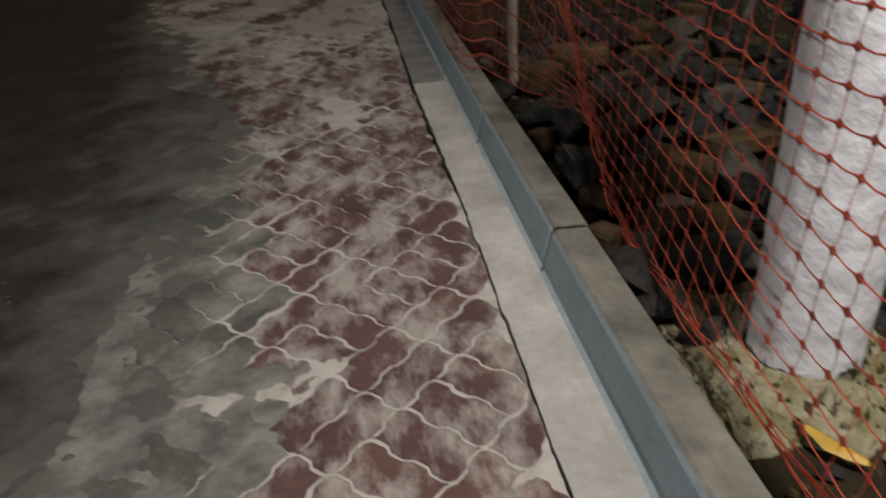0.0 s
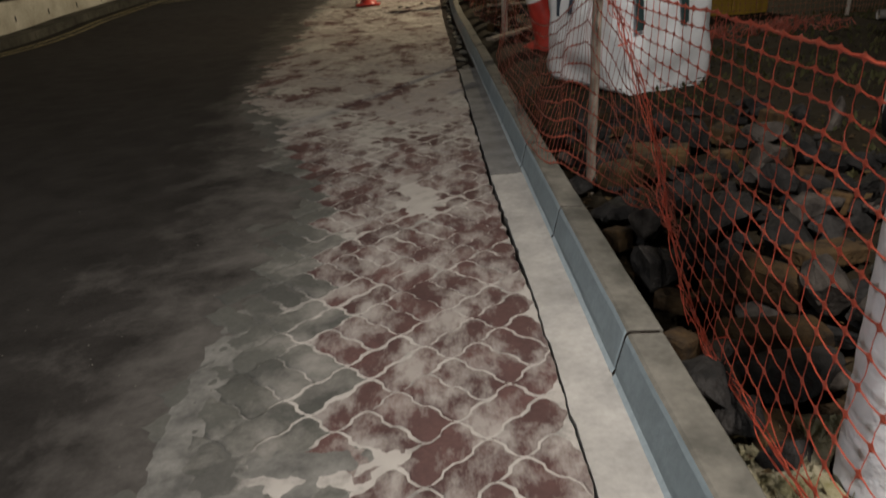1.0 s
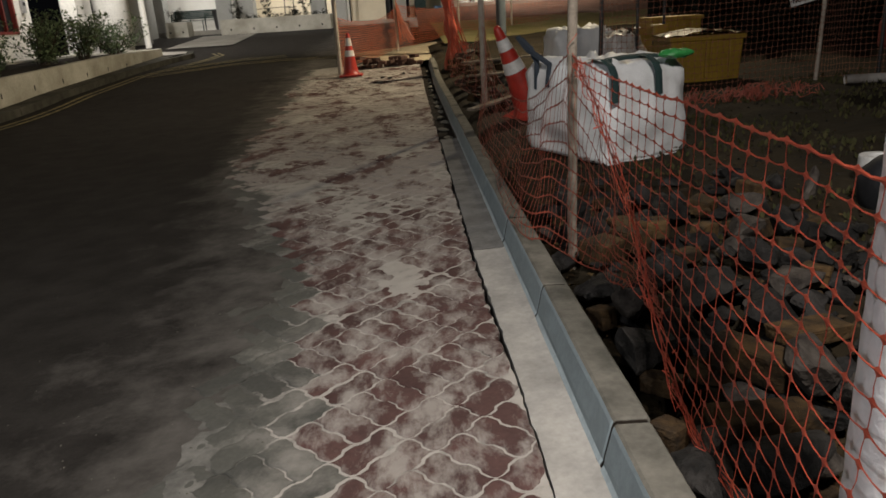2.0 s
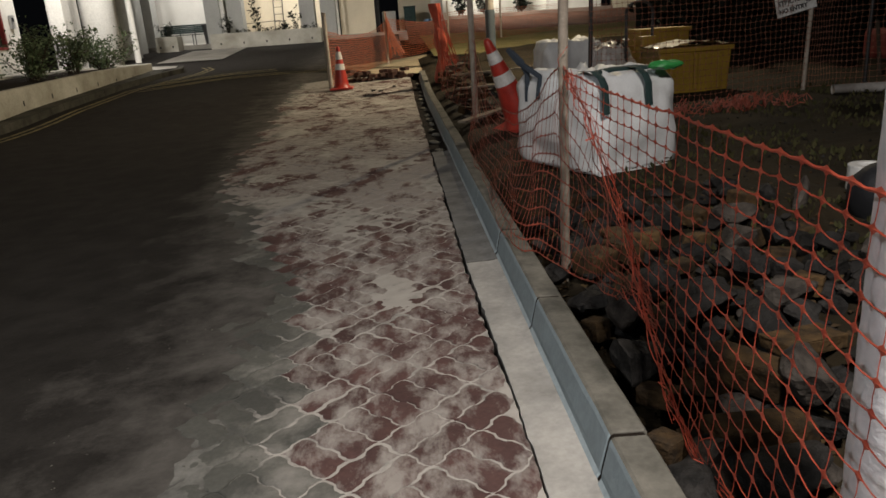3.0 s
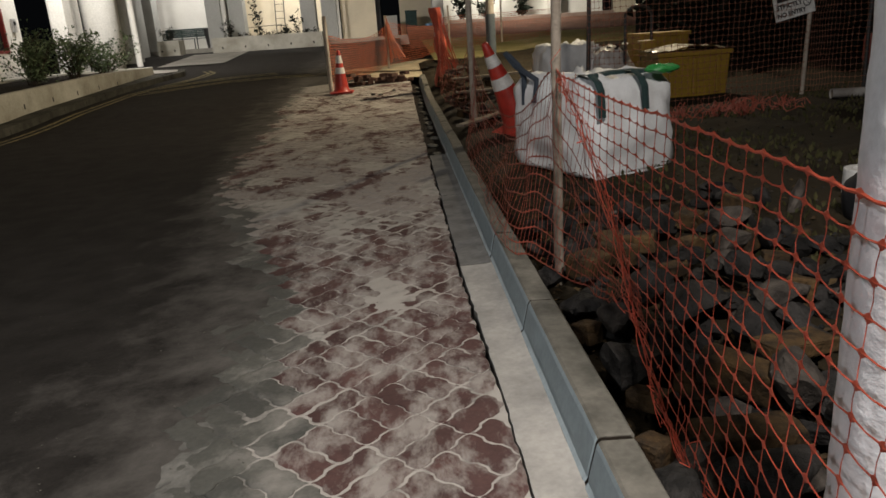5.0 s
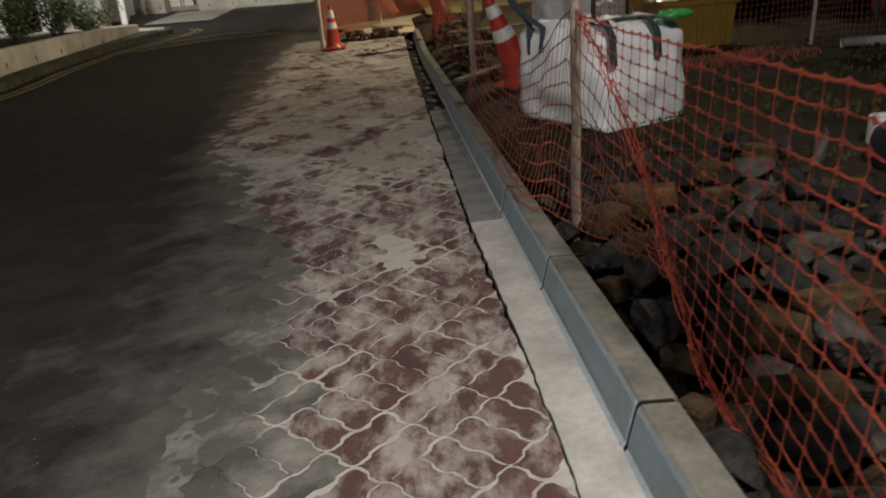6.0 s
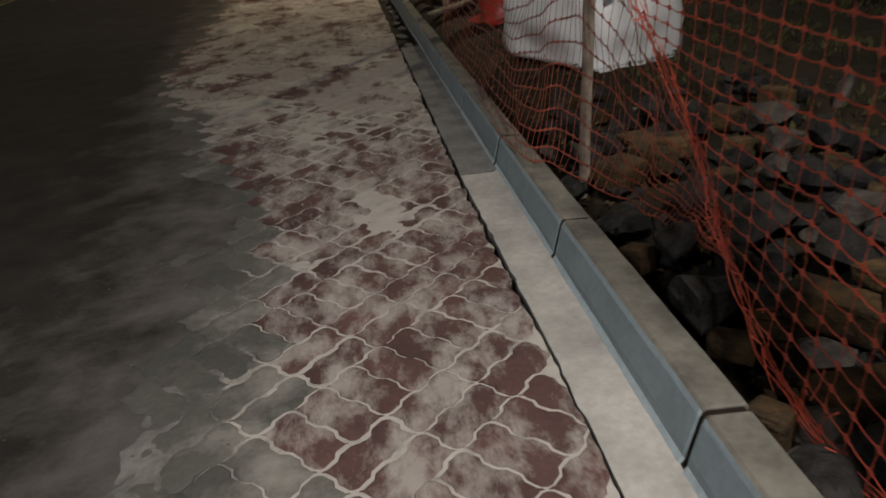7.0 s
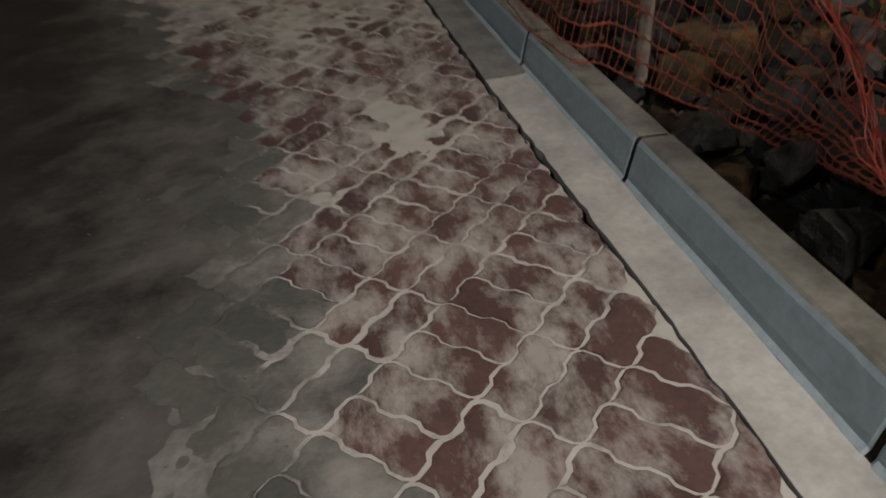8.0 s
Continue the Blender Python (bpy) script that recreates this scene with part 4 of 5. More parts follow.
net("tall orange safety net fence behind the bags and the sign",
    [(1.74, 6.62, 1.34), (2.8, 6.85, 1.36), (3.9, 7.15, 1.40), (4.6, 7.08, 1.42), (6.6, 6.88, 1.45), (9.0, 6.6, 1.45)],
    [(1.74, 6.62, 0.28), (2.8, 6.85, 0.26), (3.9, 7.15, 0.28), (4.6, 7.08, 0.29), (6.6, 6.88, 0.30), (9.0, 6.6, 0.30)],
    96, 20, M_NETDULL, 21.0, strand=0.0014, knot=0.0038, upright=0.0012, slack=0.010)


def net_heap():
    """Spare netting dropped in a low heap at the foot of the rear fence."""
    root = thing("net_heap", (0, 0, 0), "low heap of spare orange netting lying on the soil", "safety net", "safety nets")
    rng = random.Random(5)
    for s in range(44):
        bm = bmesh.new()
        x, y = rng.uniform(2.05, 3.35), rng.uniform(6.15, 6.75)
        pts = []
        for i in range(12):
            x += rng.uniform(-0.02, 0.07)
            y += rng.uniform(-0.04, 0.04)
            pts.append(Vector((x, y, soil_height(x, y) + rng.uniform(0.0, 0.13))))
        ribbon(bm, pts, [0.002 + 0.003 * (i % 2) for i in range(12)], 0.0012, Vector((0, -1, 0.3)))
        part("strand", bm, M_NETRED, root)


net_heap()


def net_roll():
    """Netting rolled round a stake: a lumpy red bundle with a loose skirt."""
    root = thing("net_roll", (0.76, 12.9, 0.20), "tall red bundle of rolled netting on a stake", "safety net", "safety nets")
    bm = bmesh.new()
    rows = []
    for i in range(30):
        z = -0.05 + 1.32 * i / 29
        rows.append([bm.verts.new((0.05 * math.sin(z * 3) + r * math.cos(k * math.tau / 20), r * math.sin(k * math.tau / 20), z)) for k in range(20) for r in [(0.085 + 0.02 * math.sin(i * 0.5) + 0.025 * noise.noise(Vector((k * 0.9, z * 6, 2))))]])
    for a, b in zip(rows, rows[1:]):
        for k in range(20):
            bm.faces.new((a[k], a[(k + 1) % 20], b[(k + 1) % 20], b[k]))
    bm.faces.new(rows[-1])
    part("roll", bm, M_NET, root)
    rng = random.Random(3)
    for s in range(40):
        bm = bmesh.new()
        top = Vector((rng.uniform(-0.08, 0.1), rng.uniform(-0.1, 0.1), rng.uniform(0.5, 1.25)))
        end = Vector((rng.uniform(0.05, 0.34), rng.uniform(-0.15, 0.1), rng.uniform(0.0, 0.3)))
        pts = [top.lerp(end, i / 6) + Vector((0.02 * noise.noise(Vector((i, s, 0))), 0, 0.02 * noise.noise(Vector((s, i, 0))))) for i in range(7)]
        ribbon(bm, pts, [0.006] * 7, 0.002, Vector((0, 1, 0)))
        part("loose_strand", bm, M_NET, root)


net_roll()


def net_bunch():
    """The end of the far net gathered into an orange tail on its stake."""
    root = thing("net_bunch", (-0.17, 17.66, 0.36), "bright orange net end bunched against its stake", "safety net", "safety nets")
    rng = random.Random(6)
    for s in range(46):
        bm = bmesh.new()
        a = Vector((0.02, -0.04, rng.uniform(1.0, 1.16)))
        b = Vector((rng.uniform(0.05, 0.42), rng.uniform(-0.14, 0.02), rng.uniform(0.08, 0.4)))
        pts = [a.lerp(b, i / 6) + Vector((0.03 * noise.noise(Vector((i * 0.6, s, 1))), 0, -0.10 * math.sin(math.pi * i / 6))) for i in range(7)]
        ribbon(bm, pts, [0.005] * 7, 0.002, Vector((0, 1, 0)))
        part("strand", bm, M_NETFAR, root)


net_bunch()


# ---- cones ----
def traffic_cone(place, height, label, tilt=(0, 0, 0), bands=((0.42, 0.60), (0.70, 0.86))):
    root = thing("traffic_cone", place, label, "traffic cone", "traffic cones")
    root.matrix_basis = pose(*place, *tilt)
    r0, r1 = height * 0.19, height * 0.035

    def at(f):
        return r0 + (r1 - r0) * f

    bm = bmesh.new()
    s = height * 0.27
    box(bm, (-s, -s, 0), (s, s, height * 0.045), height * 0.015)
    part("base", bm, M_CONE, root)
    bm = bmesh.new()
    turned(bm, [(r0 * 1.12, height * 0.045), (r0, height * 0.08)] + [(at(f), height * f) for f in steps(0.1, 0.97, 10)] + [(r1 * 0.8, height), (r1 * 0.5, height)], 32, False)
    part("body", bm, M_CONE, root, smooth=True)
    for a, b in bands:
        bm = bmesh.new()
        turned(bm, [(at(a) * 1.03 + 0.001, height * a), (at(b) * 1.03 + 0.001, height * b)], 32, False)
        part("band", bm, M_REFLECT, root, "white reflective band", True)
    return root


traffic_cone((-1.01, 13.7, level(-1.01, 13.7) + 0.005), 0.76, "red traffic cone with white bands beside the net corner", bands=((0.46, 0.60), (0.70, 0.88)))
traffic_cone((1.19, 6.98, 0.15), 0.88, "leaning red traffic cone with two white bands", (4, -24, 10), ((0.50, 0.62), (0.74, 0.86)))


# ---- bags ----
def bulk_bag(place, size, turn, label, seed, straps=True):
    """A woven bulk bag, filled and slumped: bulging sides, creased top, webbing straps over its edges."""
    root = thing("bulk_bag", place, label, "bulk bag", "bulk bags", turn=turn)
    w, d, h = size
    bm = bmesh.new()
    n, rows = 14, 22
    loops = []
    for i in range(rows + 1):
        f = i / rows
        z = h * f
        loop = []
        for side in range(4):
            for k in range(n):
                s = -1 + 2 * k / n
                x, y = ((s, -1), (1, s), (-s, 1), (-1, -s))[side]
                e = 0.96 + 0.04 * math.sin(math.pi * min(1, f * 1.15))
                corner = 1 - 0.05 * (abs(x * y) ** 3)
                bulge = 1 + 0.05 * math.sin(math.pi * f) * (1 - s * s)
                fold = 0.036 * noise.noise(Vector((x * 2.2, y * 2.2, f * 3 + seed))) + 0.020 * noise.noise(Vector((x * 7, y * 7, f * 4 + seed)))
                if f > 0.86:
                    g = (f - 0.86) / 0.14
                    e *= 1 - 0.14 * g
                    fold += 0.09 * g * noise.noise(Vector((x * 4, y * 4, seed + 4)))
                lift = 0.05 * noise.noise(Vector((x * 1.8, y * 1.8, seed + 2))) * f ** 3
                loop.append(bm.verts.new((w / 2 * x * e * corner * bulge + fold * x, d / 2 * y * e * corner * bulge + fold * y, z + lift)))
        loops.append(loop)
    m = 4 * n
    for a, b in zip(loops, loops[1:]):
        for k in range(m):
            bm.faces.new((a[k], a[(k + 1) % m], b[(k + 1) % m], b[k]))
    prev = loops[-1]
    for q, sc in enumerate((0.8, 0.55, 0.3, 0.1)):
        ring = [bm.verts.new((v.co.x * sc / (1, 0.8, 0.55, 0.3)[q], v.co.y * sc / (1, 0.8, 0.55, 0.3)[q], h * (1.02 - 0.02 * q) + 0.085 * noise.noise(Vector((v.co.x * 9, v.co.y * 9, seed))))) for v in prev]
        for k in range(m):
            bm.faces.new((prev[k], prev[(k + 1) % m], ring[(k + 1) % m], ring[k]))
        prev = ring
    bm.faces.new(prev)
    bm.faces.new(loops[0][::-1])
    part("sack", bm, M_BAG, root, "creased white woven sack", True)
    for x in (-0.5, 0.5):
        bm = bmesh.new()
        box(bm, (-w * 0.475, -d / 2 - 0.004, 0.0), (w * 0.475, -d / 2 + 0.004, 0.012)) if x < 0 else box(bm, (w / 2 - 0.03, -d * 0.46, 0.0), (w / 2 - 0.02, d * 0.46, 0.012))
        part("seam", bm, M_BAG, root)
    if straps:
        hw = 0.028
        for sx, sy, drop in ((0.06, -1, 0.20), (-0.44, -1, 0.22)):
            bm = bmesh.new()
            pts = [Vector((sx * w, sy * d * 0.28, h * 1.045)), Vector((sx * w, sy * d * 0.42, h * 1.05)), Vector((sx * w, sy * d * 0.495, h * 0.985)), Vector((sx * w, sy * d * 0.53, h * 0.90)), Vector((sx * w, sy * d * 0.545, h - drop))]
            ribbon(bm, pts, [hw] * 5, 0.003, Vector((0, -0.7, 0.7)))
            part("strap", bm, M_STRAP, root, "dark green webbing strap")
        bm = bmesh.new()
        pts = [Vector((-w * 0.42, -d * 0.40, h * 1.03)), Vector((-w * 0.15, -d * 0.36, h * 1.045)), Vector((w * 0.15, -d * 0.34, h * 1.04)), Vector((w * 0.34, -d * 0.36, h * 1.02))]
        ribbon(bm, pts, [hw * 0.8] * 4, 0.004, Vector((0, -0.6, 0.8)))
        part("strap", bm, M_STRAP, root, "dark green webbing strap")
        bm = bmesh.new()
        pts = [Vector((-w * 0.50, d * 0.30, h * 0.70)), Vector((-w * 0.49, d * 0.30, h * 1.00)), Vector((-w * 0.52, d * 0.34, h * 1.14)), Vector((-w * 0.58, d * 0.40, h * 1.25)), Vector((-w * 0.60, d * 0.43, h * 1.29)), Vector((-w * 0.54, d * 0.36, h * 1.14)), Vector((-w * 0.47, d * 0.16, h * 0.98)), Vector((-w * 0.52, d * 0.14, h * 0.74))]
        ribbon(bm, pts, [0.016, 0.018, 0.02, 0.02, 0.018, 0.02, 0.018, 0.016], 0.006, Vector((-0.6, -0.8, 0)))
        part("lifting_loop", bm, M_BLUECLOTH, root, "slate blue lifting loop standing up")
    return root


bulk_bag((1.325, 5.00, 0.135), (0.68, 0.92, 0.60), 24, "filled white woven bulk bag with green straps on the soil", 3.0)
bulk_bag((2.12, 9.3, 0.16), (0.66, 0.60, 0.66), 8, "white woven bulk bag standing further back", 8.0, False)


def debris_sack():
    root = thing("debris_sack", (2.66, 9.15, 0.16), "clear plastic sack heaped with pale crumpled debris", "sack")
    bm = bmesh.new()
    rough_stone(bm, (0.30, 0.26, 0.40), 31, 3, False)
    for v in bm.verts:
        v.co *= 1 + 0.16 * noise.noise(v.co * 9)
        v.co.z = max(0.0, v.co.z + 0.24)
    part("sack", bm, M_CLEARBAG, root)
    rng = random.Random(2)
    for i in range(16):
        bm = bmesh.new()
        rough_stone(bm, (rng.uniform(0.03, 0.08), rng.uniform(0.03, 0.06), rng.uniform(0.02, 0.05)), i)
        ob = part("scrap", bm, M_PALEROCK if i % 3 else M_BAG, root)
        ob.matrix_basis = pose(rng.uniform(-0.2, 0.2), rng.uniform(-0.2, 0.1), 0.58 + rng.uniform(-0.05, 0.06), 0, 0, rng.uniform(0, 180))


debris_sack()


def green_glove():
    root = thing("plastic_wrapper", (1.70, 4.66, 0.755), "crumpled bright green plastic wrapper lying on the bag", "wrapper")
    bm = bmesh.new()
    rough_stone(bm, (0.12, 0.055, 0.030), 17, 3, False)
    for v in bm.verts:
        v.co.z += 0.012 * noise.noise(v.co * 30)
    ob = part("film", bm, M_GREEN, root)
    ob.matrix_basis = pose(0, 0, 0.01, 0, 0, 12)


green_glove()


# ---- the yard behind ----
def yellow_bin(place, size, label, lid=True):
    root = thing("skip_bin", place, label, "bin", "yellow bins")
    w, d, h = size
    bm = bmesh.new()
    box(bm, (-w / 2, -d / 2, 0), (w / 2, d / 2, h), 0.02)
    for v in bm.verts:
        v.co.x *= 0.93 + 0.07 * v.co.z / h
        v.co.y *= 0.93 + 0.07 * v.co.z / h
    part("body", bm, M_YELLOW, root)
    bm = bmesh.new()
    for lo, hi in (((-w / 2 - 0.02, -d / 2 - 0.02, h - 0.05), (w / 2 + 0.02, -d / 2 + 0.01, h)), ((-w / 2 - 0.02, -d / 2, h - 0.05), (-w / 2 + 0.01, d / 2, h)), ((w / 2 - 0.01, -d / 2, h - 0.05), (w / 2 + 0.02, d / 2, h))):
        box(bm, lo, hi, 0.006)
    part("rim", bm, M_YELLOW, root)
    for x in (-0.33, 0.0, 0.33):
        bm = bmesh.new()
        box(bm, (x * w - 0.02, -d / 2 - 0.012, 0.05), (x * w + 0.02, -d / 2 + 0.03, h - 0.06), 0.006)
        part("rib", bm, M_YELLOW, root)
    if lid:
        bm = bmesh.new()
        rows = [[bm.verts.new((x, y, h + 0.012 + 0.05 * max(0, 1 - abs(x) / (w / 2)) + 0.022 * noise_at(x, y, 9.0, 6.0))) for x in steps(-w / 2 - 0.04, w / 2 + 0.04, 24)] for y in steps(-d / 2 - 0.04, d / 2, 16)]
        for a, b in zip(rows, rows[1:]):
            for j in range(24):
                bm.faces.new((a[j], a[j + 1], b[j + 1], b[j]))
        part("cover", bm, M_SHEETING, root, "crumpled pale plastic sheeting", True)


yellow_bin((3.28, 8.35, 0.20), (0.80, 0.62, 0.50), "yellow bin covered with crumpled plastic sheeting")
yellow_bin((3.62, 10.2, 0.22), (0.66, 0.6, 0.66), "yellow bin standing behind another", False)


def hand_cart():
    """A plate cart: a looped black tube handle on a small engine block."""
    root = thing("hand_cart", (2.95, 8.95, 0.20), "black tube-handled compactor cart with a dark engine", "cart")
    bm = bmesh.new()
    pts = [(-0.16, 0, 0.05), (-0.16, 0, 0.90)] + [(-0.16 + 0.16 * (1 - math.cos(a)), 0, 0.90 + 0.12 * math.sin(a)) for a in steps(0.3, math.pi - 0.3, 7)] + [(0.16, 0, 0.90), (0.16, 0, 0.05)]
    tube(bm, pts, 0.018, 10)
    part("handle", bm, M_BLACK, root, smooth=True)
    bm = bmesh.new()
    box(bm, (-0.22, -0.16, 0.04), (0.20, 0.18, 0.30), 0.03)
    part("engine", bm, M_BLACK, root)
    bm = bmesh.new()
    box(bm, (-0.26, -0.20, 0.0), (0.26, 0.24, 0.04), 0.01)
    part("base_plate", bm, M_YELLOW, root)
    bm = bmesh.new()
    box(bm, (0.02, -0.05, 0.30), (0.20, 0.12, 0.62), 0.02)
    part("tank", bm, M_YELLOW, root, "yellow upright tank")
    bm = bmesh.new()
    tube(bm, [(0.08 + 0.07 * math.cos(a), -0.07, 0.42 + 0.07 * math.sin(a)) for a in steps(0, math.tau, 16)], 0.008, 6, False)
    part("hose", bm, M_BLACK, root)


hand_cart()


def sign_board():
    """The no-entry sign: a white board with a dark heading, lettering and a round symbol, on a pale stake."""
    root = thing("warning_sign", (4.02, 7.18, 0.20), "white no entry warning sign on a pale timber stake", "sign")
    bm = bmesh.new()
    tube(bm, [(0.0, 0, -0.1), (0.015, 0, 0.5), (0.03, 0, 1.0)], 0.020, 10)
    part("stake", bm, M_STAKE, root)
    bm = bmesh.new()
    box(bm, (-0.235, -0.035, 0.0), (0.155, -0.021, 0.36), 0.003)
    m = Matrix.Translation((-0.09, 0, 0.80)) @ Matrix.Rotation(radians(-13), 4, "Y")
    plate = part("board_plate", bm, M_REFLECT, root)
    plate.matrix_basis = m
    bm = bmesh.new()
    box(bm, (-0.20, -0.039, 0.17), (0.09, -0.0365, 0.34))
    part("heading_panel", bm, M_BLACK, plate)
    for text, x, z, size in (("STRICTLY", -0.215, 0.105, 0.058), ("NO ENTRY", -0.215, 0.030, 0.056)):
        cu = bpy.data.curves.new("lettering", "FONT")
        cu.body, cu.size, cu.extrude, cu.offset = text, size, 0.001, 0.0022
        tx = new("lettering", cu)
        deps = bpy.context.evaluated_depsgraph_get()
        me = bpy.data.meshes.new_from_object(tx.evaluated_get(deps))
        bpy.data.objects.remove(tx)
        me.materials.append(M_BLACK)
        ob = new("lettering", me)
        ob.parent = plate
        ob.matrix_basis = pose(x, -0.038, z, 90, 0, 0)
    bm = bmesh.new()
    tube(bm, [(0.085 + 0.036 * math.cos(a), -0.037, 0.11 + 0.036 * math.sin(a)) for a in steps(0, math.tau, 20)], 0.0045, 6, False)
    tube(bm, [(0.062, -0.037, 0.135), (0.108, -0.037, 0.085)], 0.004, 6)
    part("symbol", bm, M_BLACK, plate)


sign_board()


def plastic_tube():
    root = thing("pipe", (4.55, 6.52, 0.30), "pale plastic-wrapped pipe lying on the soil", "pipe")
    bm = bmesh.new()
    tube(bm, [(-0.55, 0.12, 0), (0.0, 0.02, 0.0), (1.0, -0.16, 0.0)], 0.045, 16)
    part("body", bm, M_CLEARBAG, root, smooth=True)
    root = thing("offcut", (2.31, 3.5, 0.15), "short white pipe offcut standing in the soil", "pipe")
    bm = bmesh.new()
    turned(bm, [(0.10, -0.05), (0.10, 0.145), (0.098, 0.15), (0.060, 0.15), (0.058, 0.145), (0.058, 0.02)], 32, False)
    part("body", bm, M_REFLECT, root, smooth=False)
    root = thing("bin_sack", (2.08, 3.12, 0.08), "black rubbish sack leaning by the pole", "sack")
    bm = bmesh.new()
    rough_stone(bm, (0.10, 0.12, 0.15), 5, 3, False)
    for v in bm.verts:
        v.co *= 1 + 0.10 * noise.noise(v.co * 11)
        v.co.z += 0.16
    part("sack", bm, M_DARK, root, smooth=True)


plastic_tube()


def red_barrow():
    """A red tool barrow parked in the dark behind the rear fence."""
    root = thing("barrow", (5.55, 8.2, 0.14), "red wheelbarrow parked in the dark behind the net", "barrow")
    bm = bmesh.new()
    box(bm, (-0.14, -0.25, 0.28), (0.14, 0.25, 0.60), 0.05)
    part("tray", bm, M_REDPAINT, root)
    for x in (-0.24, 0.24):
        bm = bmesh.new()
        tube(bm, [(x, -0.3, 0.0), (x * 0.9, -0.1, 0.7)], 0.02, 8)
        part("leg", bm, M_TWIG, root)


red_barrow()


# ---- porch furniture ----
def bench():
    root = thing("bench", (-9.05, 33.6, FLOOR), "dark green metal bench on the porch", "bench")
    for x in (-0.95, -0.32, 0.32, 0.95):
        for y in (-0.22, 0.22):
            bm = bmesh.new()
            tube(bm, [(x, y, 0.0), (x, y, 0.42 if y < 0 else 0.86)], 0.022, 8)
            part("leg", bm, M_BENCH, root)
    for i in range(7):
        bm = bmesh.new()
        y = -0.24 + 0.075 * i
        box(bm, (-1.0, y, 0.42), (1.0, y + 0.055, 0.445), 0.004)
        part("seat_slat", bm, M_BENCH, root)
    for i in range(5):
        bm = bmesh.new()
        z = 0.50 + 0.074 * i
        box(bm, (-1.0, 0.215, z), (1.0, 0.24, z + 0.066), 0.004)
        part("back_slat", bm, M_BENCH, root)
    for x in (-1.0, 1.0):
        bm = bmesh.new()
        tube(bm, [(x, -0.24, 0.42), (x, -0.24, 0.64), (x, 0.22, 0.66)], 0.02, 8)
        part("armrest", bm, M_BENCH, root)


bench()


def ladder():
    root = thing("ladder", (-5.15, 34.6, FLOOR), "thin dark metal ladder leaning on the cream wall", "ladder")
    for x in (-0.2, 0.2):
        bm = bmesh.new()
        tube(bm, [(x, 0, 0), (x, 0.9, 3.4)], 0.022, 8)
        part("rail", bm, M_BLACK, root)
    for i in range(11):
        bm = bmesh.new()
        f = (i + 0.5) / 11
        tube(bm, [(-0.2, 0.9 * f, 3.4 * f), (0.2, 0.9 * f, 3.4 * f)], 0.014, 6)
        part("rung", bm, M_BLACK, root)
    root = thing("clothes_rail", (-6.0, 34.4, FLOOR), "thin dark metal rail standing in the hall", "rail")
    bm = bmesh.new()
    tube(bm, [(-0.6, 0, 0), (-0.6, 0, 0.75), (0.9, 0, 0.80), (0.9, 0, 0)], 0.016, 8)
    part("frame", bm, M_BLACK, root)
    root = thing("litter_bin", (-7.95, 32.9, FLOOR), "dark tapering litter bin beside the column", "bin")
    bm = bmesh.new()
    turned(bm, [(0.13, 0), (0.20, 0.75), (0.22, 0.76), (0.22, 0.80), (0.18, 0.80), (0.16, 0.5)], 24, False)
    part("body", bm, M_BLACK, root)
    root = thing("wheelie_bin", (0.78, 33.9, FLOOR), "dark green wheelie bin in the opening", "bin")
    bm = bmesh.new()
    box(bm, (-0.25, -0.25, 0.0), (0.25, 0.25, 0.95), 0.03)
    part("body", bm, M_STRAP, root)
    bm = bmesh.new()
    box(bm, (-0.27, -0.28, 0.95), (0.27, 0.27, 1.02), 0.02)
    part("lid", bm, M_STRAP, root)
    root = thing("cabinet", (-0.15, 33.9, FLOOR), "pale grey metal cabinet in the dark opening", "cabinet")
    bm = bmesh.new()
    box(bm, (-0.3, -0.2, 0.0), (0.3, 0.2, 0.85), 0.01)
    part("body", bm, M_GREYWALL, root)
    root = thing("stool", (1.55, 33.9, FLOOR), "light blue plastic stool in the opening", "stool")
    bm = bmesh.new()
    turned(bm, [(0.22, 0.0), (0.16, 0.40), (0.15, 0.42), (0.0, 0.42)], 20, False)
    part("body", bm, M_BLUEPLASTIC, root)


ladder()


# ---- planting ----
def shrub(place, height, spread, leaves, label, seed, mat=None, size=0.08, name="shrub", stems=9, group="planter shrubs"):
    root = thing(name, place, label, "shrub", group)
    rng = random.Random(seed)
    crown = bmesh.new()
    tips = []
    for s in range(stems):
        wood = bmesh.new()
        a = rng.uniform(0, math.tau)
        r = spread * rng.uniform(0.2, 1.0)
        h = height * rng.uniform(0.55, 1.0)
        path = [Vector((0.10 * math.cos(a), 0.10 * math.sin(a), -0.05))]
        for i in range(1, 6):
            f = i / 5
            path.append(Vector((r * math.cos(a) * f + rng.uniform(-0.04, 0.04), r * math.sin(a) * f + rng.uniform(-0.04, 0.04), h * f)))
        tube(wood, path, [0.012, 0.010, 0.008, 0.006, 0.005, 0.003], 5)
        tips += path[1:]
        for _ in range(4):
            p = rng.choice(path[1:])
            q = p + Vector((rng.uniform(-1, 1), rng.uniform(-1, 1), rng.uniform(0.1, 0.9))) * spread * 0.35
            tube(wood, [p, (p + q) / 2 + Vector((0, 0, 0.02)), q], [0.005, 0.004, 0.002], 4)
            tips += [q, (p + q) / 2]
        part("stem", wood, M_TWIG, root)
    for _ in range(leaves):
        p = rng.choice(tips) + Vector((rng.gauss(0, 0.06), rng.gauss(0, 0.06), rng.gauss(0, 0.05)))
        d = Vector((rng.uniform(-1, 1), rng.uniform(-1, 1), rng.uniform(-0.5, 0.8))).normalized()
        leaf(crown, p, d, size * rng.uniform(0.6, 1.3), rng)
    tagged(part("foliage", crown, mat or M_LEAF, root), kind="stuff")
    return root


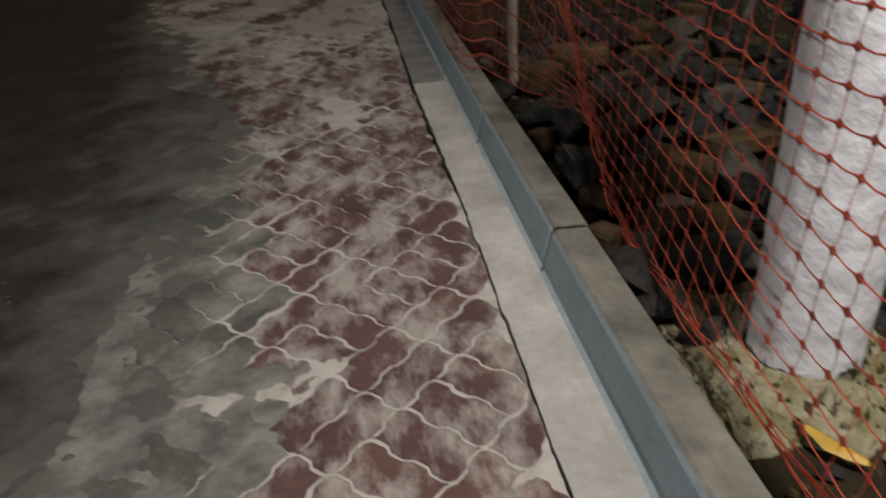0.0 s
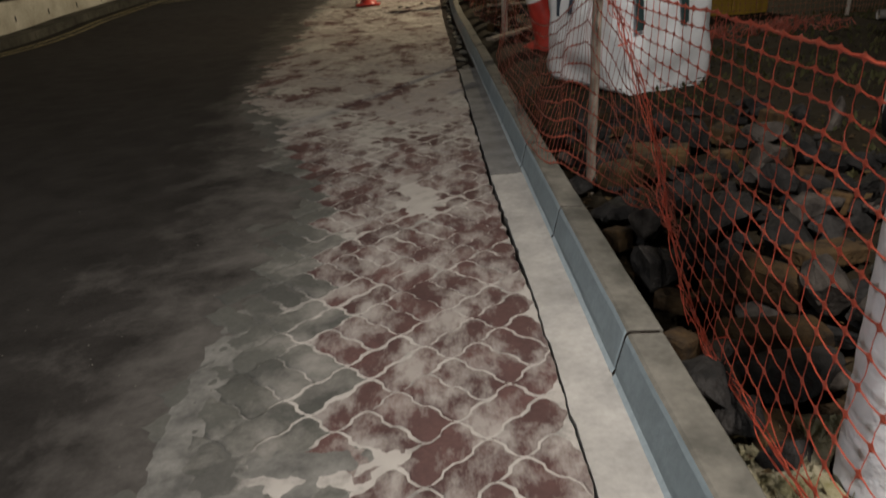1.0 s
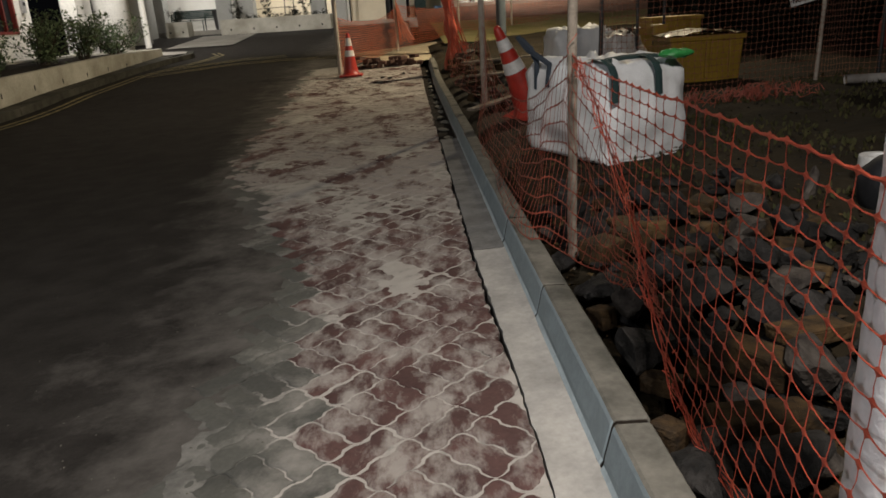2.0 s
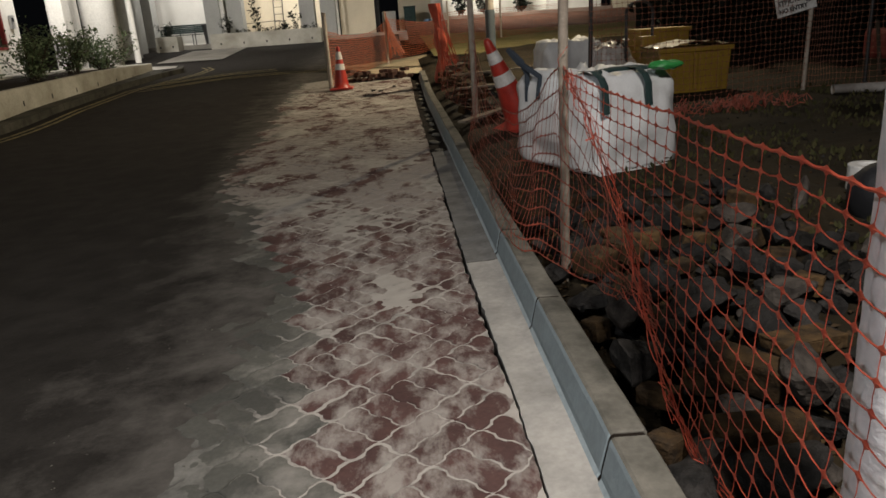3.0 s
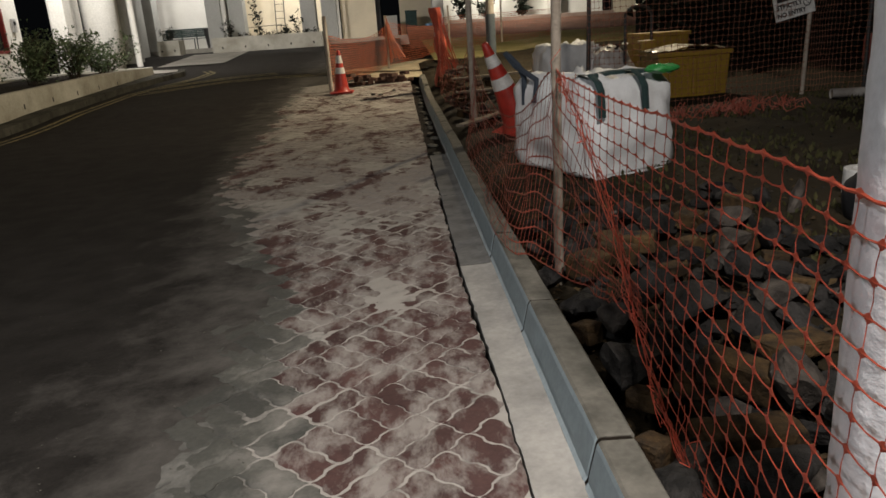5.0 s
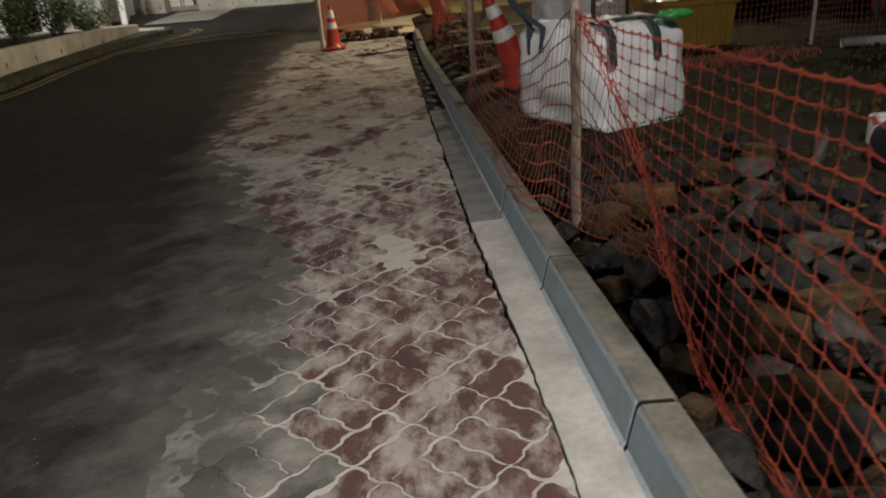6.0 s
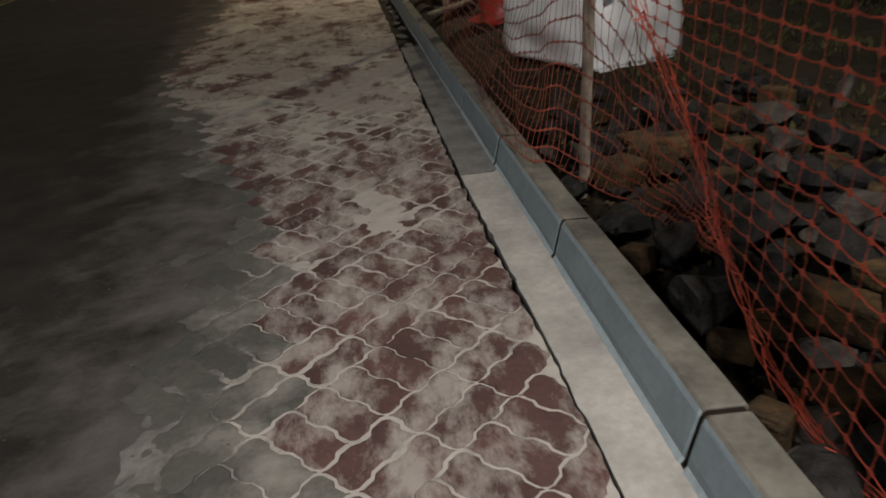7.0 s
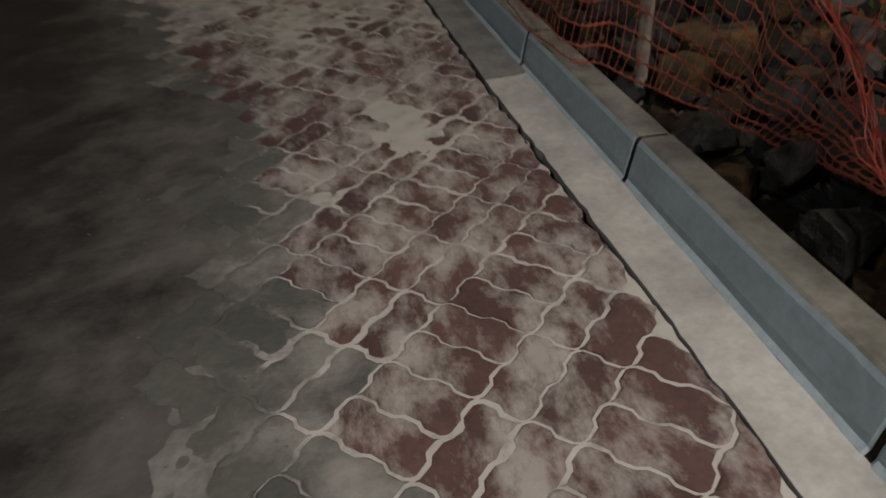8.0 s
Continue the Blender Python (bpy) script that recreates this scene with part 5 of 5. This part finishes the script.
shrub((-7.2, 12.3, 0.48), 0.62, 0.55, 1500, "leafy green shrub in the white planter", 1)
shrub((-7.3, 13.4, 0.50), 0.60, 0.5, 1100, "leafy green shrub in the white planter", 2)
shrub((-7.5, 15.9, 0.57), 0.86, 0.80, 1500, "tall loose green shrub in the white planter", 3, stems=18)
shrub((-7.2, 17.2, 0.62), 0.90, 0.80, 1500, "tall loose green shrub in the white planter", 4, stems=18)
shrub((-7.1, 18.7, 0.60), 0.84, 0.95, 1700, "spreading green shrub in the white planter", 5, stems=18)
shrub((-9.2, 31.4, 1.40), 0.42, 0.5, 380, "low dark shrub in the short planter", 6, M_LEAFSHADE)
shrub((-6.75, 31.4, 1.38), 0.62, 0.32, 320, "small dark round shrub in the planter", 7, M_LEAFSHADE)
shrub((-5.55, 31.4, 1.38), 1.5, 0.35, 110, "thin dark sapling with sparse leaves", 8, M_LEAFSHADE, 0.16, stems=4)
shrub((-4.45, 31.4, 1.38), 0.45, 0.22, 60, "thin dark sapling with sparse leaves", 9, M_LEAFSHADE, 0.13, stems=3)
shrub((-3.95, 31.4, 1.38), 0.95, 0.25, 60, "thin dark sapling with sparse leaves", 10, M_LEAFSHADE, 0.15, stems=3)
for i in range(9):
    shrub((-6.3 + 0.38 * i, 31.35, 1.36), 0.16, 0.2, 60, "low ground plants along the planter", 30 + i, M_LEAFSHADE, 0.08, stems=4)
shrub((2.9, 31.9, 1.42), 1.5, 0.55, 420, "dark palm-like shrub against the white wall", 12, M_LEAFSHADE, 0.20, stems=8)
shrub((3.9, 31.9, 1.42), 0.8, 0.45, 260, "dark shrub against the white wall", 13, M_LEAFSHADE, 0.15, stems=7)
shrub((5.4, 31.9, 1.42), 1.9, 0.75, 620, "dark leafy shrub against the white wall", 14, M_LEAFSHADE, 0.17, stems=10)
shrub((9.0, 22.0, 0.6), 2.4, 1.3, 900, "dark leafy shrub behind the yard", 15, M_LEAFSHADE, 0.25, stems=12)
shrub((4.4, 11.4, 0.3), 1.7, 0.8, 800, "dark overhanging shrub behind the bins", 16, M_LEAFSHADE, 0.20, stems=12)


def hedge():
    """Planting that closes the yard behind the rear net, unlit tone in its colour."""
    root = thing("hedge", (0, 0, 0), "tall hedge coloured dark as unlit, closing the yard", "hedge", kind="stuff")
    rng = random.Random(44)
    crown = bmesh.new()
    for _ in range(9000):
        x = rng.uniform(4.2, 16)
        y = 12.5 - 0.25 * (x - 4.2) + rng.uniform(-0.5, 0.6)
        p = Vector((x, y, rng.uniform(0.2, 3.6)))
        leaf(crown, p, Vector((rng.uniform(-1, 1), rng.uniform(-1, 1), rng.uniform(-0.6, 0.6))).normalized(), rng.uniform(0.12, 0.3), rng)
    part("leaves", crown, M_LEAFSHADE, root)
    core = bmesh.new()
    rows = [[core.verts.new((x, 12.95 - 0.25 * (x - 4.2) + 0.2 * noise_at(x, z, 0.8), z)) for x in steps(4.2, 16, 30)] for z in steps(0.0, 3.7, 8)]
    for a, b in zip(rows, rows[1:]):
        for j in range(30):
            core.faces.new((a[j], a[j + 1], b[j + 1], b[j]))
    part("thicket", core, M_LEAFSHADE, root)


hedge()


# ---- rubble ----
STONES = [
    # x, y, height of the middle, size, turn, material
    (0.70, 2.26, 0.155, (0.055, 0.045, 0.080), 20, "pale"), (0.660, 2.05, 0.10, (0.105, 0.085, 0.070), 60, "grey"),
    (1.15, 2.01, 0.135, (0.115, 0.060, 0.022), 15, "tan"), (1.07, 1.87, 0.10, (0.090, 0.070, 0.065), 40, "pale"),
    (1.16, 1.74, 0.08, (0.080, 0.060, 0.055), 70, "pale"), (1.30, 2.36, 0.15, (0.110, 0.070, 0.060), 10, "pale"),
    (1.14, 2.20, 0.11, (0.110, 0.085, 0.065), 80, "grey"), (1.05, 2.45, 0.12, (0.150, 0.110, 0.085), 25, "grey"),
    (1.20, 2.92, 0.15, (0.060, 0.030, 0.050), 35, "tan"), (0.98, 1.98, 0.07, (0.110, 0.045, 0.050), 130, "tan"),
    (0.87, 1.70, 0.05, (0.140, 0.055, 0.030), 10, "tan"), (0.80, 1.56, 0.03, (0.150, 0.090, 0.045), 15, "grey"),
    (0.60, 1.62, 0.07, (0.045, 0.040, 0.045), 40, "tan"), (0.62, 1.42, 0.08, (0.070, 0.090, 0.040), 20, "grey"),
    (1.52, 3.30, 0.17, (0.060, 0.120, 0.055), 30, "pale"), (1.28, 2.78, 0.15, (0.075, 0.045, 0.040), 5, "pale"),
    (1.42, 2.98, 0.15, (0.100, 0.080, 0.060), 45, "pale"), (1.88, 3.35, 0.18, (0.035, 0.035, 0.110), 0, "pale"),
    (0.86, 2.20, 0.08, (0.080, 0.070, 0.060), 75, "grey"), (0.92, 2.62, 0.12, (0.100, 0.080, 0.070), 15, "grey"),
    (1.20, 3.30, 0.14, (0.120, 0.090, 0.070), 50, "grey"), (0.95, 3.15, 0.12, (0.090, 0.060, 0.050), 100, "tan"),
    (0.78, 2.45, 0.10, (0.060, 0.060, 0.050), 20, "grey"), (1.35, 1.95, 0.10, (0.070, 0.060, 0.050), 20, "grey"),
    (0.66, 1.20, 0.06, (0.060, 0.080, 0.050), 10, "grey"), (0.725, 0.86, 0.085, (0.022, 0.050, 0.010), 28, "bright"),
]
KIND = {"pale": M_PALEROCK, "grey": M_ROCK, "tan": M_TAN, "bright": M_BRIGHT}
WORDS = {"pale": "pale broken concrete lump among the rubble", "grey": "grey broken stone, darkened for shade, among the rubble", "tan": "tan broken brick piece among the rubble", "bright": "bright yellow plastic scrap by the net's foot"}


def rubble(x, y, z, size, turn, kind, seed):
    bm = bmesh.new()
    if kind == "tan":
        box(bm, [-s for s in size], list(size), min(size) * 0.28)
        bmesh.ops.subdivide_edges(bm, edges=bm.edges, cuts=1)
        for v in bm.verts:
            v.co *= 1 + 0.13 * noise.noise(v.co * 14 + Vector((seed, 0, 0)))
    else:
        rough_stone(bm, [s * 1.32 for s in size], seed + 0.37, 3)
    ob = mesh_object("plastic_scrap" if kind == "bright" else "rock", bm, KIND[kind])
    ob.matrix_basis = pose(x, y, z, (seed * 7) % 17 - 8, (seed * 11) % 21 - 10, turn)
    return tagged(ob, WORDS[kind], "scrap" if kind == "bright" else "rock", "" if kind == "bright" else "rubble rocks")


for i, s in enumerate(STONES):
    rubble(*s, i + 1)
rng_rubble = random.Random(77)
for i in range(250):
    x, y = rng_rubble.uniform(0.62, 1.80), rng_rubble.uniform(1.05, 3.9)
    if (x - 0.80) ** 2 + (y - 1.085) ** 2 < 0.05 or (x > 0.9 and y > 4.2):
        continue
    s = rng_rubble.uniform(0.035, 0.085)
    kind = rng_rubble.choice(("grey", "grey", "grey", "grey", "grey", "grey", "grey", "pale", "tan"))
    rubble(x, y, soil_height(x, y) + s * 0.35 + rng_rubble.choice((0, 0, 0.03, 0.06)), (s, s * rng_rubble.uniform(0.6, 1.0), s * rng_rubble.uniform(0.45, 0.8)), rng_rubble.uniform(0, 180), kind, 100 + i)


def brick_pile():
    """Lifted pavers and rubble thrown on the verge further on."""
    rng = random.Random(12)
    for i in range(120):
        x, y = 0.75 + abs(rng.gauss(0, 0.55)), rng.uniform(7.4, 13.2)
        if abs(x - 1.05) < 0.3 and abs(y - 7.0) < 0.35:
            continue
        s = rng.uniform(0.05, 0.11)
        h = max(0.0, 0.26 - 0.25 * abs(x - 1.0)) * rng.random() * (1 if y > 8.4 else 0.3)
        rubble(x, y, soil_height(x, y) + h + s * 0.2, (s * 1.1, s * 0.6, s * 0.42), rng.uniform(0, 180), rng.choice(("tan", "grey", "pale", "tan")), 300 + i)


brick_pile()


def verge_timber():
    for (x0, y0, z0), (x1, y1, z1), word in (((0.62, 7.3, 0.17), (1.9, 8.5, 0.30), "dirty pale plank lying over the rubble"), ((0.75, 9.2, 0.34), (2.2, 9.5, 0.36), "dirty pale plank lying over the rubble"), ((0.80, 10.6, 0.42), (2.0, 10.9, 0.44), "dirty pale plank lying over the rubble")):
        bm = bmesh.new()
        d = Vector((x1 - x0, y1 - y0, z1 - z0))
        m = Matrix.Translation((x0, y0, z0)) @ d.to_track_quat("X", "Z").to_matrix().to_4x4()
        box(bm, (0, -0.05, -0.012), (d.length, 0.05, 0.012), 0.004, m)
        tagged(mesh_object("plank", bm, M_POST), word, "plank", "planks")


verge_timber()


def paver_stack():
    """Lifted red pavers stacked two and three high round the dug hole."""
    rng = random.Random(21)
    for i in range(34):
        x, row = -0.85 + 0.11 * (i % 11) + rng.uniform(-0.035, 0.035), i // 11
        y = 14.72 + rng.uniform(-0.09, 0.12)
        if row == 2 and i % 11 in (0, 3, 4, 8, 10) or row == 1 and i % 11 in (0, 10):
            continue
        bm = bmesh.new()
        box(bm, (-0.05, -0.1, 0), (0.05, 0.1, 0.058), 0.006)
        ob = mesh_object("paver_block", bm, M_STACK)
        ob.matrix_basis = pose(x, y, level(x, y) + 0.004 + 0.06 * row, rng.uniform(-4, 4), rng.uniform(-4, 4), rng.uniform(-40, 40))
        tagged(ob, "dusty dark red paver lifted and stacked by the hole", "paver", "stacked pavers")
    for i, (x, y) in enumerate(((-0.42, 13.1), (-0.30, 12.95), (-0.05, 13.3))):
        rubble(x, y, level(x, y) + 0.015, (0.05, 0.035, 0.025), 30 * i, "grey", 600 + i)


paver_stack()


def gravel():
    """Loose crumbs of soil, grit and dead leaves strewn over the verge."""
    root = thing("gravel", (0, 0, 0), "loose grit and soil crumbs strewn over the verge", "gravel", kind="stuff")
    rng = random.Random(9)
    for mat, count, lo, hi in ((M_ROCK, 900, 0.005, 0.018), (M_PALEROCK, 120, 0.004, 0.011), (M_TAN, 240, 0.005, 0.014)):
        bm = bmesh.new()
        verts, faces = [], []
        for _ in range(count):
            x, y = rng.uniform(0.58, 3.2), rng.uniform(0.6, 6.2)
            s = rng.uniform(lo, hi)
            c = Vector((x, y, soil_height(x, y) + s * 0.3))
            n = len(verts)
            for dx, dy, dz in ((1, 0, 0), (-1, 0, 0), (0, 1, 0), (0, -1, 0), (0, 0, 0.7), (0, 0, -0.7)):
                verts.append(c + Vector((dx, dy, dz)) * s * rng.uniform(0.6, 1.2))
            faces += [(n + a, n + b, n + d) for a, b, d in ((0, 2, 4), (2, 1, 4), (1, 3, 4), (3, 0, 4), (2, 0, 5), (1, 2, 5), (3, 1, 5), (0, 3, 5))]
        bm.free()
        me = bpy.data.meshes.new("grit")
        me.from_pydata(verts, [], faces)
        me.materials.append(mat)
        ob = new("grit", me)
        ob.parent = root
    bm = bmesh.new()
    for _ in range(6000):
        x, y = rng.uniform(1.3, 6.0), rng.uniform(2.2, 7.5)
        if noise_at(x, y, 1.1, 8.0) < -0.05:
            continue
        leaf(bm, Vector((x, y, soil_height(x, y))), Vector((rng.uniform(-0.6, 0.6), rng.uniform(-0.6, 0.6), 1)).normalized(), rng.uniform(0.02, 0.06), rng)
    part("grass_tufts", bm, M_GRASSBLADE, root, "sparse worn grass blades")


gravel()


def road_grit():
    """Crumbs of cement and stone trodden out over the asphalt."""
    rng = random.Random(51)
    verts, faces = [], []
    for _ in range(260):
        y = rng.uniform(0.9, 6.5)
        x = paved_edge(min(y, 3.4)) + 0.25 - abs(rng.gauss(0, 0.55))
        s = rng.uniform(0.0012, 0.0042) * (1.8 if rng.random() < 0.06 else 1.0)
        c = Vector((x, y, level(x, y) + 0.002))
        n = len(verts)
        for dx, dy, dz in ((1, 0, 0), (-1, 0, 0), (0, 1, 0), (0, -1, 0), (0, 0, 0.8)):
            verts.append(c + Vector((dx, dy, dz)) * s * rng.uniform(0.6, 1.3))
        faces += [(n + a, n + b, n + 4) for a, b in ((0, 2), (2, 1), (1, 3), (3, 0))]
    me = bpy.data.meshes.new("road_grit")
    me.from_pydata(verts, [], faces)
    me.materials.append(M_KERB)
    tagged(new("road_grit", me), "pale cement crumbs strewn over the asphalt", "grit", kind="stuff")


road_grit()


def leaf_litter():
    """Dry leaves and chips lying over the soil and the rubble behind the net."""
    rng = random.Random(91)
    bm = bmesh.new()
    for _ in range(1500):
        x, y = 0.60 + abs(rng.gauss(0, 0.75)), rng.uniform(0.6, 5.6)
        if (x - 0.80) ** 2 + (y - 1.085) ** 2 < 0.03:
            continue
        p = Vector((x, y, soil_height(x, y) + rng.choice((0.008, 0.012, 0.03, 0.07))))
        a = rng.uniform(0, math.tau)
        s = rng.uniform(0.008, 0.024)
        u = Vector((math.cos(a), math.sin(a), rng.uniform(-0.5, 0.5))) * s
        w = Vector((-math.sin(a), math.cos(a), rng.uniform(-0.5, 0.5))) * s * rng.uniform(0.35, 0.7)
        top = Vector((0, 0, s * 0.3))
        vs = [bm.verts.new(q) for q in (p - u, p - w * 0.8 + top, p + u, p + w + top)]
        bm.faces.new(vs)
    tagged(mesh_object("leaf_litter", bm, M_LITTER), "dry brown leaves and chips scattered over the soil", "leaf litter", kind="stuff")


leaf_litter()


# ---- the paved strip ----
LONG, WIDE = 0.2, 0.1
AX1, AX2 = Vector((0.70711, -0.70711, 0)), Vector((0.70711, 0.70711, 0))


def wave(s):
    """The pavers' stepped edge: out, then in, once a paver's width."""
    f = (s / WIDE) % 1.0
    return 0.0052 * (1 if 0.05 < f < 0.45 else -1 if 0.55 < f < 0.95 else 0)


def paver_mesh(name, l1, l2, mat, seed):
    """One interlocking paver, l1 by l2 along the two diagonals, with stepped sides and a worn edge."""
    gap = 0.0030
    fr = (0.0, 0.09, 0.42, 0.58, 0.91)
    line = []
    corners = ((0, 0), (l1, 0), (l1, l2), (0, l2))
    for (a1, a2), (b1, b2) in zip(corners, corners[1:] + corners[:1]):
        count = round((abs(b1 - a1) + abs(b2 - a2)) / WIDE)
        for c in range(count):
            for f in fr:
                t = (c + f) / count
                line.append((a1 + (b1 - a1) * t, a2 + (b2 - a2) * t, abs(b1 - a1) > 0))
    verts, faces = [], []
    mid1, mid2 = l1 / 2, l2 / 2
    n = len(line)
    for inset, z in ((gap, -0.028), (gap, -0.0058), (gap + 0.005, -0.0020), (gap + 0.018, 0.0)):
        for p1, p2, along1 in line:
            d1 = mid1 + (p1 - mid1) * (1 - 2 * inset / l1)
            d2 = mid2 + (p2 - mid2) * (1 - 2 * inset / l2)
            if along1:
                d2 += wave(p1)
            else:
                d1 += wave(p2)
            q = AX1 * (d1 - mid1) + AX2 * (d2 - mid2)
            verts.append((q.x, q.y, z + 0.0008 * noise.noise(Vector((p1 * 40, p2 * 40, seed)))))
    for r in range(3):
        for k in range(n):
            faces.append((r * n + k, r * n + (k + 1) % n, (r + 1) * n + (k + 1) % n, (r + 1) * n + k))
    faces.append(tuple(range(3 * n, 4 * n)))
    me = bpy.data.meshes.new(name)
    me.from_pydata(verts, [], faces)
    me.materials.append(mat)
    return me


def red_edge(y):
    return -0.26 - 0.15 * max(0.0, min(0.8, y - 1.7)) - 0.19 * max(0.0, min(1.2, y - 2.5)) - 0.40 * max(0.0, y - 3.7)


DRIFTS = ((-0.04, 3.08, 0.14, 0.27, 0.0075), (-0.35, 2.72, 0.11, 0.06, 0.008), (-0.63, 1.75, 0.045, 0.30, 0.008), (-0.42, 1.31, 0.18, 0.08, 0.007), (-0.17, 1.36, 0.09, 0.06, 0.0035),
          (-0.89, 3.65, 0.06, 0.38, 0.006), (-0.40, 4.35, 0.75, 0.30, 0.0045), (-0.95, 5.3, 0.40, 0.5, 0.005))


def sand_height(x, y):
    """Cement sand over the bed: it fills the joints unevenly and drifts over the pavers in places."""
    h = -0.0052 + 0.0034 * noise_at(x, y, 5.0, 2.0) + 0.0024 * noise_at(x, y, 15.0, 6.0) + 0.0012 * noise_at(x, y, 45.0, 8.0)
    for cx, cy, rx, ry, lift in DRIFTS:
        h += lift * math.exp(-((x - cx) / rx) ** 2 - ((y - cy) / ry) ** 2)
    far = max(0.0, min(1.0, (y - 3.4) / 2.2))
    h += 0.0008 * far + 0.0115 * far * noise_at(x, y * 0.8, 1.9, 11.0) + 0.0045 * far * noise_at(x, y, 7.5, 12.0)
    off = paved_edge(y) + 0.02 + (0.10 + 0.30 * far) * noise_at(x, y, 1.1, 5.0) + 0.06 * noise_at(x, y, 6.0, 5.0) - x
    h -= 0.05 * max(0.0, off + 0.04)
    return h


def sand_sheet(root):
    """The joint sand as one fine uneven sheet."""
    verts, faces = [], []
    ys = steps(-8.0, -0.2, 30) + steps(-0.18, 6.0, 340) + steps(6.03, 15.6, 280)
    across = 84
    for y in ys:
        for x in steps(paved_edge(y) - 0.50, gutter_edge(y) - gutter_crack(y), across):
            verts.append((x, y, level(x, y) + sand_height(x, y)))
    for i in range(len(ys) - 1):
        for j in range(across):
            k = i * (across + 1) + j
            faces.append((k, k + 1, k + across + 2, k + across + 1))
    me = bpy.data.meshes.new("joint_sand")
    me.from_pydata(verts, [], faces)
    me.materials.append(M_BED)
    for q in me.polygons:
        q.use_smooth = True
    ob = new("joint_sand", me)
    ob.parent = root
    tagged(ob, label="pale cement sand filling the joints and drifting over the pavers")


def cement_smears(root):
    """Dried slops of cement along the strip's edge: thin crusts with ragged rims."""
    for cx, cy, rx, ry, seed in ((-0.615, 1.70, 0.045, 0.34, 1.0), (-0.45, 1.25, 0.20, 0.11, 2.0), (-0.28, 1.36, 0.12, 0.05, 3.0), (-0.55, 1.02, 0.14, 0.10, 5.0)):
        verts, faces = [], []
        for j in range(41):
            for i in range(31):
                u, v = -1.3 + 2.6 * i / 30, -1.3 + 2.6 * j / 40
                x, y = cx + u * rx, cy + v * ry
                crust = 0.0035 * (1 - u * u - v * v) + 0.0050 * noise_at(x, y, 9.0, seed) + 0.0032 * noise_at(x, y, 30.0, seed)
                verts.append((x, y, level(x, y) + max(-0.012, min(0.0026, crust))))
        for j in range(40):
            for i in range(30):
                k = j * 31 + i
                faces.append((k, k + 1, k + 32, k + 31))
        me = bpy.data.meshes.new("cement_smear")
        me.from_pydata(verts, [], faces)
        me.materials.append(M_SMEAR)
        ob = new("cement_smear", me)
        ob.parent = root
        tagged(ob, label="dried grey cement slop")


def paving():
    root = thing("paving", (0, 0, 0), "red and grey wavy interlocking pavers under pale cement sand", "paving", kind="structure")
    sand_sheet(root)
    cement_smears(root)
    meshes = {(o, c): paver_mesh("paver", *((LONG, WIDE) if o == 0 else (WIDE, LONG)), M_RED if c else M_GREY, o * 2 + c) for o in (0, 1) for c in (0, 1)}
    rng = random.Random(33)
    spots = []
    for k in range(-70, 34):
        s1 = -1.62 + LONG * k
        odd = k % 2
        for j in range(-74, 70):
            s2 = (1.07 if odd else 1.174) + LONG * j
            for h in (0, 1):
                c1, c2 = (s1 + WIDE * (h + 0.5), s2 + LONG / 2) if odd else (s1 + LONG / 2, s2 + WIDE * (h + 0.5))
                p = AX1 * c1 + AX2 * c2
                if not -4.5 < p.y < 14.4:
                    continue
                if p.x > 0.335 or p.x < paved_edge(p.y) - 0.02 + (0.07 if p.y < 4.5 else 0.25) * noise_at(p.x, p.y, 1.2, 3.0) + 0.05 * noise_at(p.x, p.y, 9.0, 3.0) + (0.05 if p.y > 5 else 0.0):
                    continue
                spots.append((p.y, p.x, odd))
    spots.sort()
    near = [s for s in spots if 1.05 < s[0] < 4.6][:300]
    chosen = set(near)
    far = {}
    for y, x, odd in spots:
        red = x > red_edge(y) + 0.04 * noise_at(x, y, 3.0)
        m = pose(x, y, level(x, y) + rng.uniform(-0.0022, 0.0028), rng.uniform(-0.5, 0.5), -1.89 + rng.uniform(-0.5, 0.5), 0)
        me = meshes[(odd, int(red))]
        if x > 0.14:
            cut = me.copy()
            inv = m.inverted()
            for v in cut.vertices:
                w = m @ v.co
                w.x = min(w.x, gutter_edge(w.y) - gutter_crack(w.y) - 0.001)
                v.co = inv @ w
            me = cut
        if (y, x, odd) in chosen:
            ob = new("paver", me)
            ob.parent = root
            ob.matrix_basis = m
        else:
            verts, faces = far.setdefault(int(red), ([], []))
            base = len(verts)
            verts += [m @ v.co for v in me.vertices]
            faces += [tuple(base + i for i in p.vertices) for p in me.polygons]
    for red, (verts, faces) in far.items():
        me = bpy.data.meshes.new("distant_pavers")
        me.from_pydata(verts, [], faces)
        me.materials.append(M_RED if red else M_GREY)
        ob = new("distant_pavers", me)
        ob.parent = root
        tagged(ob, kind="stuff")


paving()
